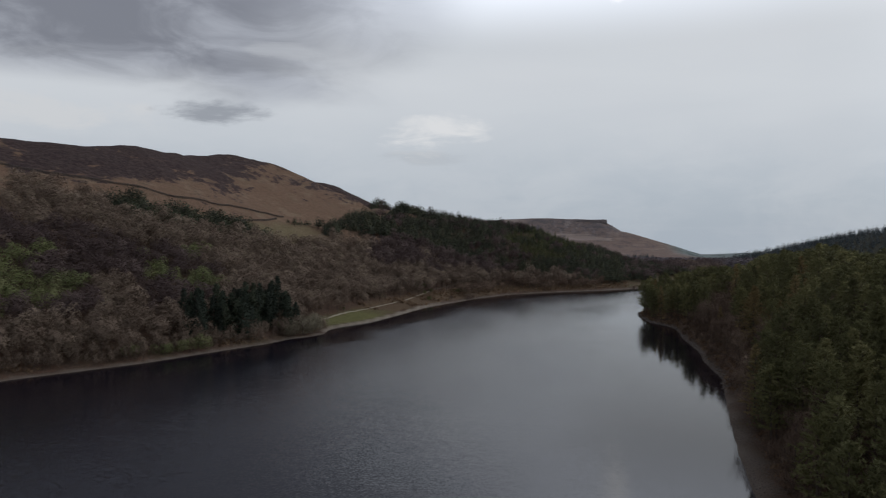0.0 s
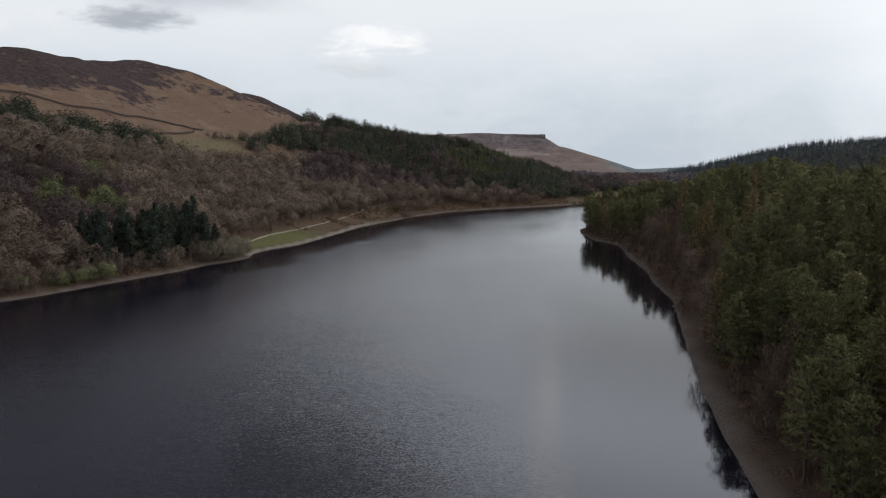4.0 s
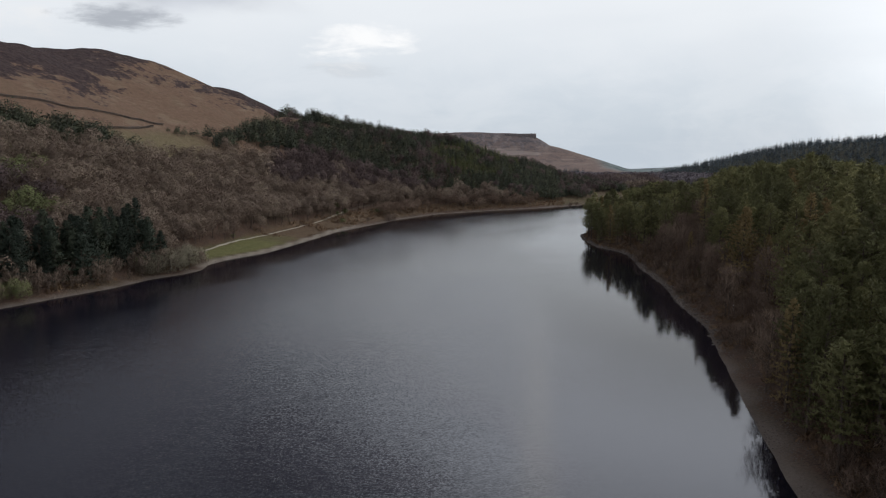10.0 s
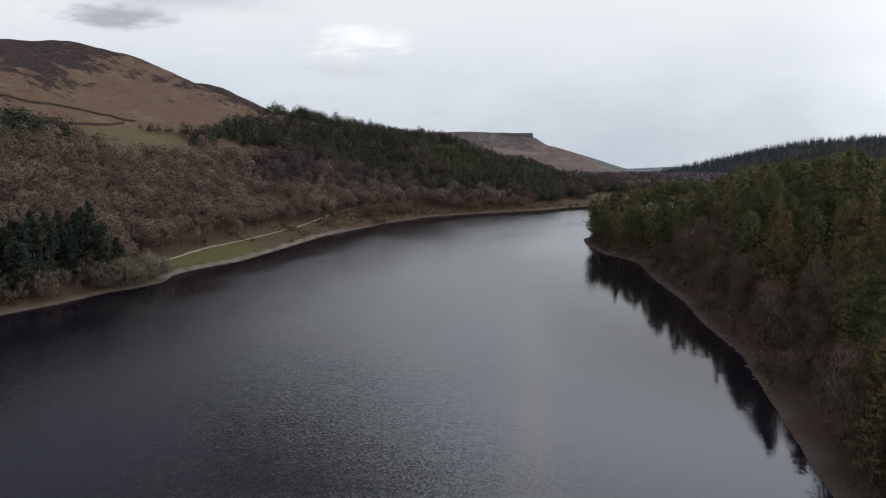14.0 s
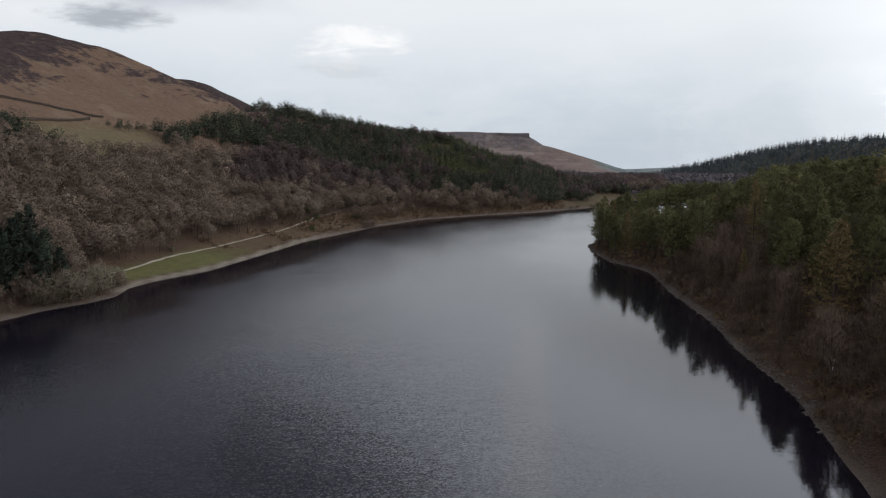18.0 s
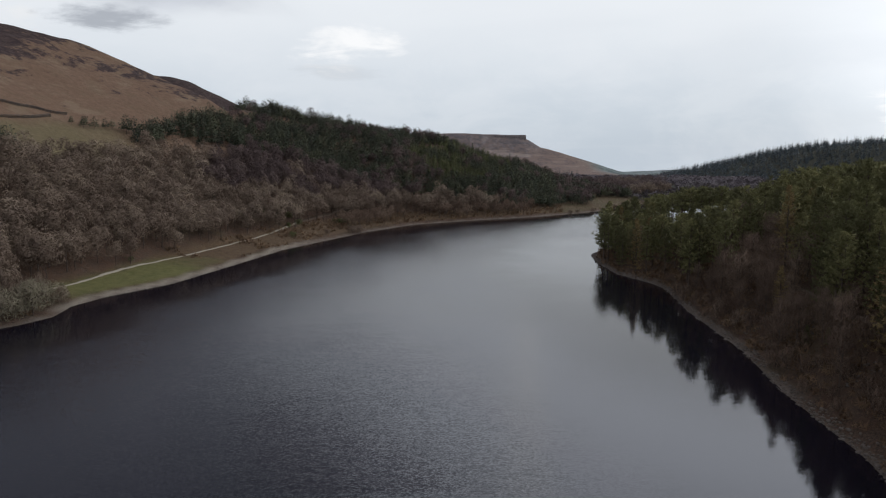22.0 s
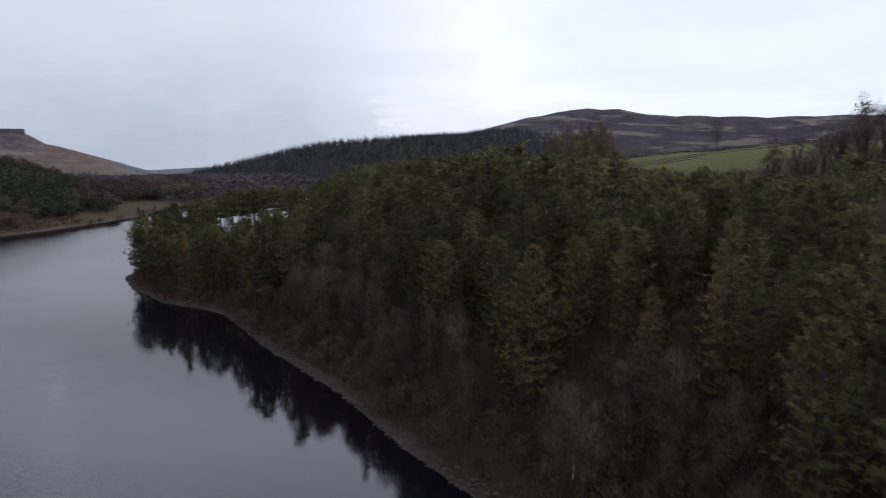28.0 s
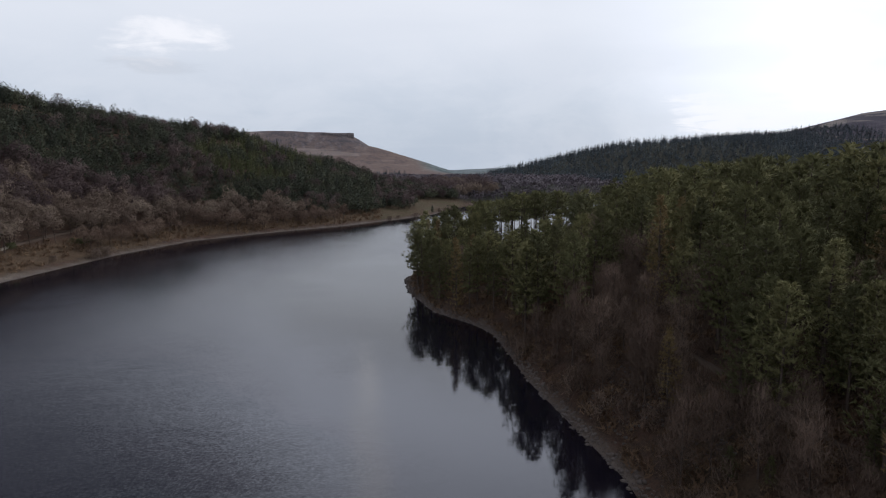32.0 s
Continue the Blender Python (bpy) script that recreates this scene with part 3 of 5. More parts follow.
fb = n.noise(n.scale(g, (1.0, 1.0, 7.0)), 0.006, 7, 0.65, 0.4)
fc = n.mix(n.ramp(n.noise(g, 0.02, 7, 0.7), 0.40, 0.62), (0.036, 0.031, 0.041), (0.064, 0.053, 0.062))
fc = n.mix(n.math("MULTIPLY", n.ramp(fb, 0.52, 0.60), 0.7), fc, (0.200, 0.168, 0.140))
c = n.mix(attr("fell"), c, fc)
# pale blue-green stands for the haze over the farthest ground
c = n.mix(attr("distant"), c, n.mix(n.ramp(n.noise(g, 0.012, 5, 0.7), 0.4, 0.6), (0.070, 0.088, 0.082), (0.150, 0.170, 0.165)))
c = n.mix(attr("pasture"), c, n.mix(a2, (0.086, 0.094, 0.030), (0.140, 0.140, 0.050)))
c = n.mix(attr("rough_grass"), c, n.mix(a2, (0.082, 0.076, 0.036), (0.135, 0.120, 0.062)))
c = n.mix(attr("lawn"), c, n.mix(a2, (0.070, 0.072, 0.026), (0.124, 0.112, 0.045)))
terrace = n.ramp(n.noise(n.scale(g, (0.15, 0.15, 3.0)), 0.5, 4, 0.6), 0.45, 0.62)
c = n.mix(attr("field"), c, n.mix(terrace, n.mix(a2, (0.060, 0.042, 0.025), (0.098, 0.069, 0.041)), (0.070, 0.058, 0.030)))
c = n.mix(attr("shingle"), c, n.mix(a3, (0.064, 0.051, 0.041), (0.165, 0.134, 0.109)))
c = n.mix(attr("strand"), c, n.mix(a3, (0.120, 0.100, 0.078), (0.270, 0.230, 0.180)))
hb = n.math("ADD", n.math("MULTIPLY", a3, 0.35), a2)
finish(n, c, 0.95, 0.08, hb, 0.8, 0.5)

nx, ny = len(XS), len(YS)
ids = np.arange(nx * ny).reshape(ny, nx)
quads = np.stack([ids[:-1, :-1], ids[:-1, 1:], ids[1:, 1:], ids[1:, :-1]], -1).reshape(-1, 4)
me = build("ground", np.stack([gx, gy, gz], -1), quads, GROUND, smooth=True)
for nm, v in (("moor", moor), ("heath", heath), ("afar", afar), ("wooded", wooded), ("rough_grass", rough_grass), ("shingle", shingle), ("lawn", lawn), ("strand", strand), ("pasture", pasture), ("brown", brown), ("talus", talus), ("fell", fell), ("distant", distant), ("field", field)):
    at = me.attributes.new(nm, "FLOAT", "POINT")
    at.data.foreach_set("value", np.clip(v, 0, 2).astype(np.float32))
tagged(new("ground", me), "valley sides of bracken, heather, rough grass and woodland floor", "ground", kind="structure")

wx = np.concatenate([[-700.0, -520, -420], np.arange(-330, 440, 8.0), [520, 680, 900]])
wy = np.concatenate([[-880.0, -500, -300], np.arange(-200, 770, 8.0), [790.0]])
WX, WY = np.meshgrid(wx, wy)
ids = np.arange(WX.size).reshape(WX.shape)
me = build("water", np.stack([WX.ravel(), WY.ravel(), np.zeros(WX.size)], -1), np.stack([ids[:-1, :-1], ids[:-1, 1:], ids[1:, 1:], ids[1:, :-1]], -1).reshape(-1, 4), WATER)
for nm, line, side in (("from_west", WEST, 1), ("from_east", EAST, -1)):
    at = me.attributes.new(nm, "FLOAT", "POINT")
    at.data.foreach_set("value", np.clip(-shore(line, WX.ravel(), WY.ravel(), side)[0], 0, 400).astype(np.float32))
tagged(new("water", me), "dark peaty reservoir water ruffled by a light wind", "water", kind="structure")

# ---------------------------------------------------------------- plants
def rotz(v, a):
    c, s = np.cos(a), np.sin(a)
    return np.stack([v[..., 0] * c - v[..., 1] * s, v[..., 0] * s + v[..., 1] * c, v[..., 2]], -1)


def diamonds(c, d, w):
    """Slender three-cornered shoots: centre, half length along, half width across."""
    v = np.stack([c - d + w, c + d, c - d - w], 1).reshape(-1, 3)
    f = np.arange(len(v)).reshape(-1, 3)
    return v, f


def limb(p, q, r0, r1, k=4):
    p, q = np.asarray(p, float), np.asarray(q, float)
    ax = q - p
    ax = ax / max(np.linalg.norm(ax), 1e-6)
    s = np.cross(ax, (0.3, 0.9, 0.1))
    s /= np.linalg.norm(s)
    t = np.cross(ax, s)
    an = np.arange(k) * 2 * np.pi / k
    ring = np.cos(an)[:, None] * s + np.sin(an)[:, None] * t
    v = np.concatenate([p + ring * r0, q + ring * r1])
    i = np.arange(k)
    j = (i + 1) % k
    return v, np.concatenate([np.stack([i, j, j + k], -1), np.stack([i, j + k, i + k], -1)])


def unit(v):
    return v / (np.linalg.norm(v, axis=-1, keepdims=True) + 1e-9)


def wood_normals(v, f):
    """Rounded normals for stems."""
    n_ = np.zeros(v.shape)
    fn = np.cross(v[f[:, 1]] - v[f[:, 0]], v[f[:, 2]] - v[f[:, 0]])
    for k in range(3):
        np.add.at(n_, f[:, k], fn)
    return unit(n_)


def soft(crown, loose=0.18):
    """Shoots that shade together as the rounded head that they make up: faces turned outwards, normals eased to the head's."""
    v, f = crown[0], crown[1]
    if len(crown) == 3:
        n_ = crown[2]
    else:
        c0 = v.mean(0)
        lo, hi = v[:, 2].min(), v[:, 2].max()
        rr = max(np.percentile(np.hypot(v[:, 0] - c0[0], v[:, 1] - c0[1]), 85), 0.1)
        n_ = np.stack([(v[:, 0] - c0[0]) / rr, (v[:, 1] - c0[1]) / rr, 0.30 + 0.75 * (v[:, 2] - lo) / (hi - lo)], -1)
    n_ = unit(n_)
    fn = unit(np.cross(v[f[:, 1]] - v[f[:, 0]], v[f[:, 2]] - v[f[:, 0]]))
    back = (fn * n_[f[:, 0]]).sum(1) < 0
    f = np.where(back[:, None], f[:, ::-1], f)
    fn = np.where(back[:, None], -fn, fn)
    own = np.zeros(v.shape)
    for k in range(3):
        own[f[:, k]] = fn
    return v, f, unit(n_ * (1 - loose) + own * loose)


def joined(parts):
    vs, fs, o = [], [], 0
    for v, f in parts:
        vs.append(v)
        fs.append(f + o)
        o += len(v)
    return np.concatenate(vs), np.concatenate(fs)


def dome(rs, h, r, twigs, twig=1.0, width=0.16, boughs=5, lift=0.60, tall=0.30, laid=0.0):
    """Leafless tree seen from afar: a stem with a few boughs and a rounded, broken head of twigs."""
    parts = [limb((0, 0, -0.6), (rs.normal(0, 0.2), rs.normal(0, 0.2), h * 0.45), 0.018 * h, 0.011 * h, 4)]
    for i in range(boughs):
        a = i * 6.28 / boughs + rs.normal(0, 0.4)
        parts.append(limb((0, 0, h * rs.uniform(0.25, 0.45)), (np.cos(a) * r * 0.6, np.sin(a) * r * 0.6, h * rs.uniform(0.6, 0.85)), 0.008 * h, 0.003 * h, 3))
    lobes = rs.normal(0, 1, (6, 3)) * np.array((0.42 * r, 0.42 * r, 0.10 * h)) + np.array((0, 0, lift * h))
    i = rs.randint(0, 6, twigs)
    u = rs.normal(0, 1, (twigs, 3))
    u /= np.linalg.norm(u, axis=1)[:, None]
    u[:, 2] = np.where(u[:, 2] < -0.5, -u[:, 2], u[:, 2])
    size = rs.uniform(0.45 + 0.3 * laid, 1.0, (twigs, 1)) ** 0.5
    c = lobes[i] + u * size * np.array((0.58 * r, 0.58 * r, tall * h))
    d = u * 0.25 + rs.normal(0, 0.6, u.shape) + np.array((0, 0, 0.2))
    d = d - laid * u * (d * u).sum(1)[:, None]
    d /= np.linalg.norm(d, axis=1)[:, None]
    ln = twig * rs.uniform(0.5, 1.25, twigs)
    w = np.cross(d, u + rs.normal(0, 0.28, d.shape))
    w /= np.linalg.norm(w, axis=1)[:, None] + 1e-6
    v, f = diamonds(c, d * ln[:, None], w * (width * rs.uniform(0.6, 1.5, twigs))[:, None])
    whole = unit((c - np.array((0, 0, (lift - 0.12) * h))) / np.array((r, r, tall * h * 1.4)))
    return joined(parts), (v, f, np.repeat(unit(u * 0.6 + whole * 0.7 + np.array((0, 0, 0.25))), 3, 0))


def pine(rs, h, r, base, whorls, spokes, tufts, shoots, size=0.34, thin=0.28, blunt=0.55, rise=0.12):
    """A pine: whorls of boughs that turn up at their ends, set with round tufts of needles."""
    lean = rs.normal(0, 0.014, 2) * h
    parts = []
    zs = np.linspace(0, 1, 5)
    for a, b in zip(zs[:-1], zs[1:]):
        parts.append(limb((lean[0] * a * a, lean[1] * a * a, a * h - (0.9 if a == 0 else 0)), (lean[0] * b * b, lean[1] * b * b, b * h * 0.97), 0.014 * h * (1 - a) + 0.03, 0.014 * h * (1 - b) + 0.012, 5))
    t = np.repeat(np.linspace(0, 0.97, whorls) ** 0.9, spokes)
    nb = len(t)
    t = np.clip(t + rs.normal(0, 0.16 / whorls, nb), 0, 1)
    az = rs.uniform(0, 2 * np.pi, nb)
    big = 1 + 0.22 * np.sin(az * 2 + rs.uniform(0, 6.28)) + 0.15 * np.sin(az * 3 + t * 9)
    L = r * (1 - t) ** blunt * (0.70 + 0.30 * np.clip(t / 0.25, 0, 1)) * rs.uniform(0.66, 1.12, nb) * big + 0.25
    z0 = (base + (1 - base) * t) * h
    slope = rise + 0.60 * t
    for i in range(0, nb, 2):
        k = (z0[i] / h) ** 2
        p = np.array((lean[0] * k, lean[1] * k, z0[i]))
        parts.append(limb(p, p + np.array((np.cos(az[i]) * L[i] * 0.75, np.sin(az[i]) * L[i] * 0.75, slope[i] * L[i] * 0.7)), 0.05, 0.015, 3))
    S = np.clip(np.linspace(0.40, 1.0, tufts) + rs.normal(0, 0.07, (nb, tufts)), 0.25, 1.05)
    rad = S * L[:, None]
    a1 = az[:, None] + rs.normal(0, 0.30, rad.shape)
    zz = z0[:, None] + rad * slope[:, None] + 0.16 * rad * S + rs.normal(0, 0.10, rad.shape)
    k = (zz / h) ** 2
    c = np.stack([np.cos(a1) * rad + lean[0] * k, np.sin(a1) * rad + lean[1] * k, zz], -1)
    out = np.stack([np.cos(a1), np.sin(a1), np.zeros(a1.shape)], -1)
    c = np.repeat(c[:, :, None], shoots, 2)
    out = np.repeat(out[:, :, None], shoots, 2)
    d = unit(out * 0.55 + np.array((0, 0, 0.40)) + rs.normal(0, 0.62, c.shape))
    ln = size * rs.uniform(0.6, 1.35, c.shape[:3])[..., None]
    c = c + d * ln * 0.7 + rs.normal(0, 0.07, c.shape)
    w = unit(np.cross(d, rs.normal(0, 1, d.shape) + np.array((0, 0, 0.6)))) * ln * thin
    v, f = diamonds(c.reshape(-1, 3), (d * ln).reshape(-1, 3), w.reshape(-1, 3))
    nn = unit(out * 0.55 + np.array((0, 0, 0.55)) + d * 0.55).reshape(-1, 3)
    return joined(parts), (v, f, np.repeat(nn, 3, 0))


def far_conifer(rs, h, r, shoots, size=0.6, thin=0.30, blunt=0.75, base=0.05, point=1.0):
    """A conifer of a distant wood: a stem in a cone of shoots, broken into lobes."""
    t = 1 - np.sqrt(rs.uniform(0, 1, shoots)) * (1 - 0.02)
    a = rs.uniform(0, 6.28, shoots)
    lobes = 1 + 0.25 * np.sin(a * 3 + t * 11 + rs.uniform(0, 6.28)) + 0.15 * np.sin(a * 5 - t * 23)
    rr = r * (1 - t) ** blunt * lobes * rs.uniform(0.55, 1.05, shoots)
    out = np.stack([np.cos(a), np.sin(a), np.zeros(shoots)], -1)
    c = out * rr[:, None] + np.stack([np.zeros(shoots), np.zeros(shoots), (base + (0.97 - base) * t) * h], -1)
    d = unit(out * 0.6 + np.array((0, 0, 0.25)) + rs.normal(0, 0.45, c.shape))
    ln = (size * rs.uniform(0.6, 1.3, shoots) * (0.55 + 0.45 * (1 - t)))[:, None]
    w = unit(np.cross(d, rs.normal(0, 1, d.shape) + np.array((0, 0, 0.5)))) * ln * thin
    v, f = diamonds(c, d * ln, w)
    tip = diamonds(np.array([[0.0, 0.0, h * 0.95]]), np.array([[0.0, 0.02, 0.05 * h * point]]), np.array([[0.045 * h * 0.4, 0.0, 0.0]]))
    v, f = joined([(v, f), tip])
    nn = np.repeat(unit(out * 0.7 + np.array((0, 0, 0.5)) + d * 0.4), 3, 0)
    return limb((0, 0, -0.6), (0, 0, h * 0.95), 0.017 * h, 0.003 * h, 3), (v, f, np.concatenate([nn, np.tile((0.0, -0.5, 0.8), (3, 1))]))


def birch(rs, h, r, twigs, twig=0.6, width=0.03, limbs=16, low=0.16):
    """Leafless tree with an egg-shaped head of upswept limbs and fine twigs."""
    lean = rs.normal(0, 0.03, 2) * h
    parts = [limb((0, 0, -0.6), (lean[0] * 0.4, lean[1] * 0.4, h * 0.5), 0.013 * h, 0.008 * h, 5), limb((lean[0] * 0.4, lean[1] * 0.4, h * 0.5), (lean[0], lean[1], h * 0.95), 0.008 * h, 0.002 * h, 4)]
    A, B = [], []
    for i in range(limbs):
        t = low + (0.86 - low) * (i + rs.uniform(0, 0.8)) / limbs
        a = i * 2.4 + rs.normal(0, 0.4)
        reach = r * np.sin(np.pi * (0.25 + 0.68 * t)) ** 0.8 * rs.uniform(0.6, 1.1)
        p = np.array((lean[0] * t * 0.8, lean[1] * t * 0.8, h * t))
        q = p + np.array((np.cos(a) * reach, np.sin(a) * reach, reach * rs.uniform(0.55, 1.2)))
        parts.append(limb(p, q, 0.0055 * h * (1.1 - t) + 0.012, 0.008, 3))
        A.append(p)
        B.append(q)
        for b in range(2):
            m = p + (q - p) * rs.uniform(0.35, 0.7)
            e = m + np.array((rs.normal(0, 0.3) * reach, rs.normal(0, 0.3) * reach, reach * rs.uniform(0.25, 0.6)))
            parts.append(limb(m, e, 0.016, 0.006, 3))
            A.append(m)
            B.append(e)
    A, B = np.array(A), np.array(B)
    k = rs.randint(0, len(A), twigs)
    f = rs.uniform(0.15, 1.2, (twigs, 1))
    c = A[k] + (B[k] - A[k]) * f + rs.normal(0, 0.085 * r + 0.1, (twigs, 3))
    c[:, 2] = np.minimum(c[:, 2], h)
    d = (c - np.array((0, 0, h * 0.4))) / h + rs.normal(0, 0.33, c.shape) + np.array((0, 0, 0.45))
    d /= np.linalg.norm(d, axis=1)[:, None]
    ln = twig * rs.uniform(0.5, 1.3, twigs)
    w = np.cross(d, rs.normal(0, 1, d.shape))
    w /= np.linalg.norm(w, axis=1)[:, None] + 1e-6
    return joined(parts), diamonds(c, d * ln[:, None], w * (width * rs.uniform(0.6, 1.5, twigs))[:, None])


def shrub(rs, h, r, twigs, twig=0.5, width=0.05, stems=7):
    parts = []
    for i in range(stems):
        a = rs.uniform(0, 6.28)
        tip = np.array((np.cos(a) * r * 0.6, np.sin(a) * r * 0.6, h * rs.uniform(0.55, 0.85)))
        parts.append(limb((np.cos(a) * 0.15, np.sin(a) * 0.15, -0.3), tip, 0.05, 0.02, 3))
    an, u = rs.uniform(0, 6.28, twigs), rs.uniform(0, 1, twigs) ** 0.5
    zz = rs.uniform(0.1, 1.0, twigs)
    rr = r * u * np.sqrt(np.clip(1.05 - (zz - 0.35) ** 2 * 2.2, 0.05, 1)) * (0.8 + 0.25 * np.sin(an * 3 + zz * 4))
    c = np.stack([np.cos(an) * rr, np.sin(an) * rr, zz * h], -1)
    d = c * np.array((0.7, 0.7, 0.5)) / max(r, h) + rs.normal(0, 0.5, c.shape) + np.array((0, 0, 0.5))
    d /= np.linalg.norm(d, axis=1)[:, None]
    ln = twig * rs.uniform(0.5, 1.3, twigs)
    w = np.cross(d, rs.normal(0, 1, d.shape))
    w /= np.linalg.norm(w, axis=1)[:, None] + 1e-6
    return joined(parts), diamonds(c, d * ln[:, None], w * (width * rs.uniform(0.6, 1.5, twigs))[:, None])


def scatter(rs, x0, x1, y0, y1, gap, keep):
    """Places on an uneven grid where keep(x, y) says so."""
    xs, ys = np.meshgrid(np.arange(x0, x1, gap), np.arange(y0, y1, gap))
    x = xs.ravel() + rs.uniform(-0.46, 0.46, xs.size) * gap
    y = ys.ravel() + rs.uniform(-0.46, 0.46, xs.size) * gap
    m = keep(x, y)
    return x[m], y[m]


def wood_stuff(name, rs, kinds, x, y, scales, leaf, label, category="trees", wide=(0.85, 1.2)):
    """Many trees as one object: each kind is ((trunk), (crown)) arrays."""
    pick = rs.randint(0, len(kinds), len(x))
    z = height(x, y)
    V, F, I, T, N, off = [], [], [], [], [], 0
    for k, (tr, cr) in enumerate(kinds):
        sel = np.where(pick == k)[0]
        if not len(sel):
            continue
        cr = soft(cr)
        nn = np.concatenate([wood_normals(*tr), cr[2]])
        v = np.concatenate([tr[0], cr[0]])
        f = np.concatenate([tr[1], cr[1] + len(tr[0])])
        a = rs.uniform(0, 6.28, len(sel))
        s = scales[sel]
        sx = s * rs.uniform(wide[0], wide[1], len(sel))
        P = np.broadcast_to(v, (len(sel), *v.shape))
        P = rotz(P, a[:, None])
        P = P * np.stack([sx, sx, s], -1)[:, None, :] + np.stack([x[sel], y[sel], z[sel] - 0.15], -1)[:, None, :]
        V.append(P.reshape(-1, 3))
        N.append(rotz(np.broadcast_to(nn, (len(sel), *nn.shape)), a[:, None]).reshape(-1, 3))
        F.append((f[None] + (np.arange(len(sel)) * len(v))[:, None, None] + off).reshape(-1, 3))
        I.append(np.tile(np.concatenate([np.zeros(len(tr[1])), np.ones(len(cr[1]))]), len(sel)))
        T.append(np.repeat(rs.uniform(0, 1, len(sel)), len(v)))
        off += len(sel) * len(v)
    me = build(name, np.concatenate(V), np.concatenate(F), [BARK, leaf], np.concatenate(T), True, np.concatenate(I), np.concatenate(N))
    return tagged(new(name, me), label, category, kind="stuff")


def plant_things(name, rs, kinds, x, y, scales, leaf, label, category, group, wide=(0.88, 1.15), names=("trunk", "crown")):
    """Single plants, each an Empty at its foot with its wood and its crown."""
    meshes = []
    for (v, f), cr in kinds:
        own = [(names[0], build(names[0], v, f, BARK, smooth=True))]
        cv, cf, cn = soft(cr)
        meshes.append(own + [(names[1], build(names[1], cv, cf, leaf, smooth=True, normals=cn))])
    z = height(x, y)
    for i in range(len(x)):
        own = meshes[rs.randint(0, len(meshes))]
        root = new(name)
        root.empty_display_size = 0.5
        s = scales[i]
        w = s * rs.uniform(*wide)
        root.matrix_basis = Matrix.LocRotScale((x[i], y[i], z[i] - 0.1), Euler((0, 0, rs.uniform(0, 6.28))), (w, w, s))
        tagged(root, label, category, group)
        for nm, me in own:
            o = new(nm, me)
            o.parent = root


def dwest(x, y):
    d, v = shore(WEST, np.asarray(x, float), np.asarray(y, float), 1)
    return d, v


def deast(x, y):
    d, v = shore(EAST, np.asarray(x, float), np.asarray(y, float), -1)
    return d, v


R = np.random.RandomState
# coarse and fine versions of each kind, about one metre of height to the metre
far_spruce = [far_conifer(R(i), 10.5, 2.3, 190, 0.62, 0.30, 0.85) for i in range(6)]
far_pine = [far_conifer(R(10 + i), 9.4, 3.1, 230, 0.62, 0.40, 0.42, 0.26, 0.3) for i in range(8)]
tiny_spruce = [far_conifer(R(20 + i), 13.5, 3.0, 64, 1.25, 0.36, 0.85) for i in range(6)]
far_bare = [dome(R(30 + i), 10.5, 3.5, 540, 0.42, 0.155, 3, laid=0.85) for i in range(8)]
tiny_bare = [dome(R(40 + i), 10, 6.2, 40, 1.7, 0.8, 0, laid=0.8) for i in range(5)]

# --- west side: bare birch and oak wood, with darker conifers above and to the north
rs = R(1)

# the row of dark spruces by the water, and the willows beside it
stand_x, stand_y = scatter(rs, -156, -90, 222, 300, 3.7, lambda x, y: (dwest(x, y)[0] > 7.5) & (dwest(x, y)[0] < 19) & (dwest(x, y)[1][..., 1] > 234) & (dwest(x, y)[1][..., 1] < 280.5))
fine_spruce = [pine(R(200 + i), 17, 4.3, 0.04, 17, 8, 4, 4, 0.48, 0.34, 0.80, -0.16) for i in range(5)]
plant_things('spruce_tree', rs, fine_spruce, stand_x, stand_y, rs.uniform(0.62, 1.0, len(stand_x)), SPRUCE, 'very dark green spruce tree in a close stand beside the water', 'tree', 'spruce stand on the west shore', (0.9, 1.3))


def upper(sy_, x, y):
    return np.interp(sy_, [225, 238, 250, 261, 273, 300, 318, 350], [122, 117, 112, 106, 102, 90, 79, 72]) + (fbm(x, y, 22, 41) - 0.5) * 12


def pine_zone(x, y, d, v):
    e = (fbm(x, y, 45, 61) - 0.5) * 26
    s = v[..., 1]
    north = (s > 412) & (d > np.interp(s, [412, 455, 480, 500, 520, 540, 560, 600, 665, 700], [80, 74, 62, 46, 30, 16, 13, 21, 27, 20]) + e * 1.1) & ((d < np.interp(s, [436, 460, 490, 520], [92, 100, 104, 104]) + e * 0.3) | ((s > 506) & (d > 114 + e * 0.3) & (x > -168 + 0.0 * y) & ((y > 640) | (x > -128)))) & (d < 260) & (v[..., 0] < 165)
    strip = (s < 350) & (d > np.interp(s, [255, 262, 297, 320, 352], [89, 89, 79, 74, 73]) + e * 0.3) & (d < np.interp(s, [255, 273, 300, 318, 350], [110, 105, 92, 82, 77]) + e * 0.2) & (s > 256)
    return north, strip


def keep_bare(x, y):
    d, v = dwest(x, y)
    a, b = pine_zone(x, y, d, v)
    in_stand = (d < 19) & (v[..., 1] > 232) & (v[..., 1] < 282)
    return (d > v[..., 2] + 1.0) & (d < upper(v[..., 1], x, y)) & ~a & ~b & (x < 190) & ~in_stand & (x > -0.82 * y - 18)


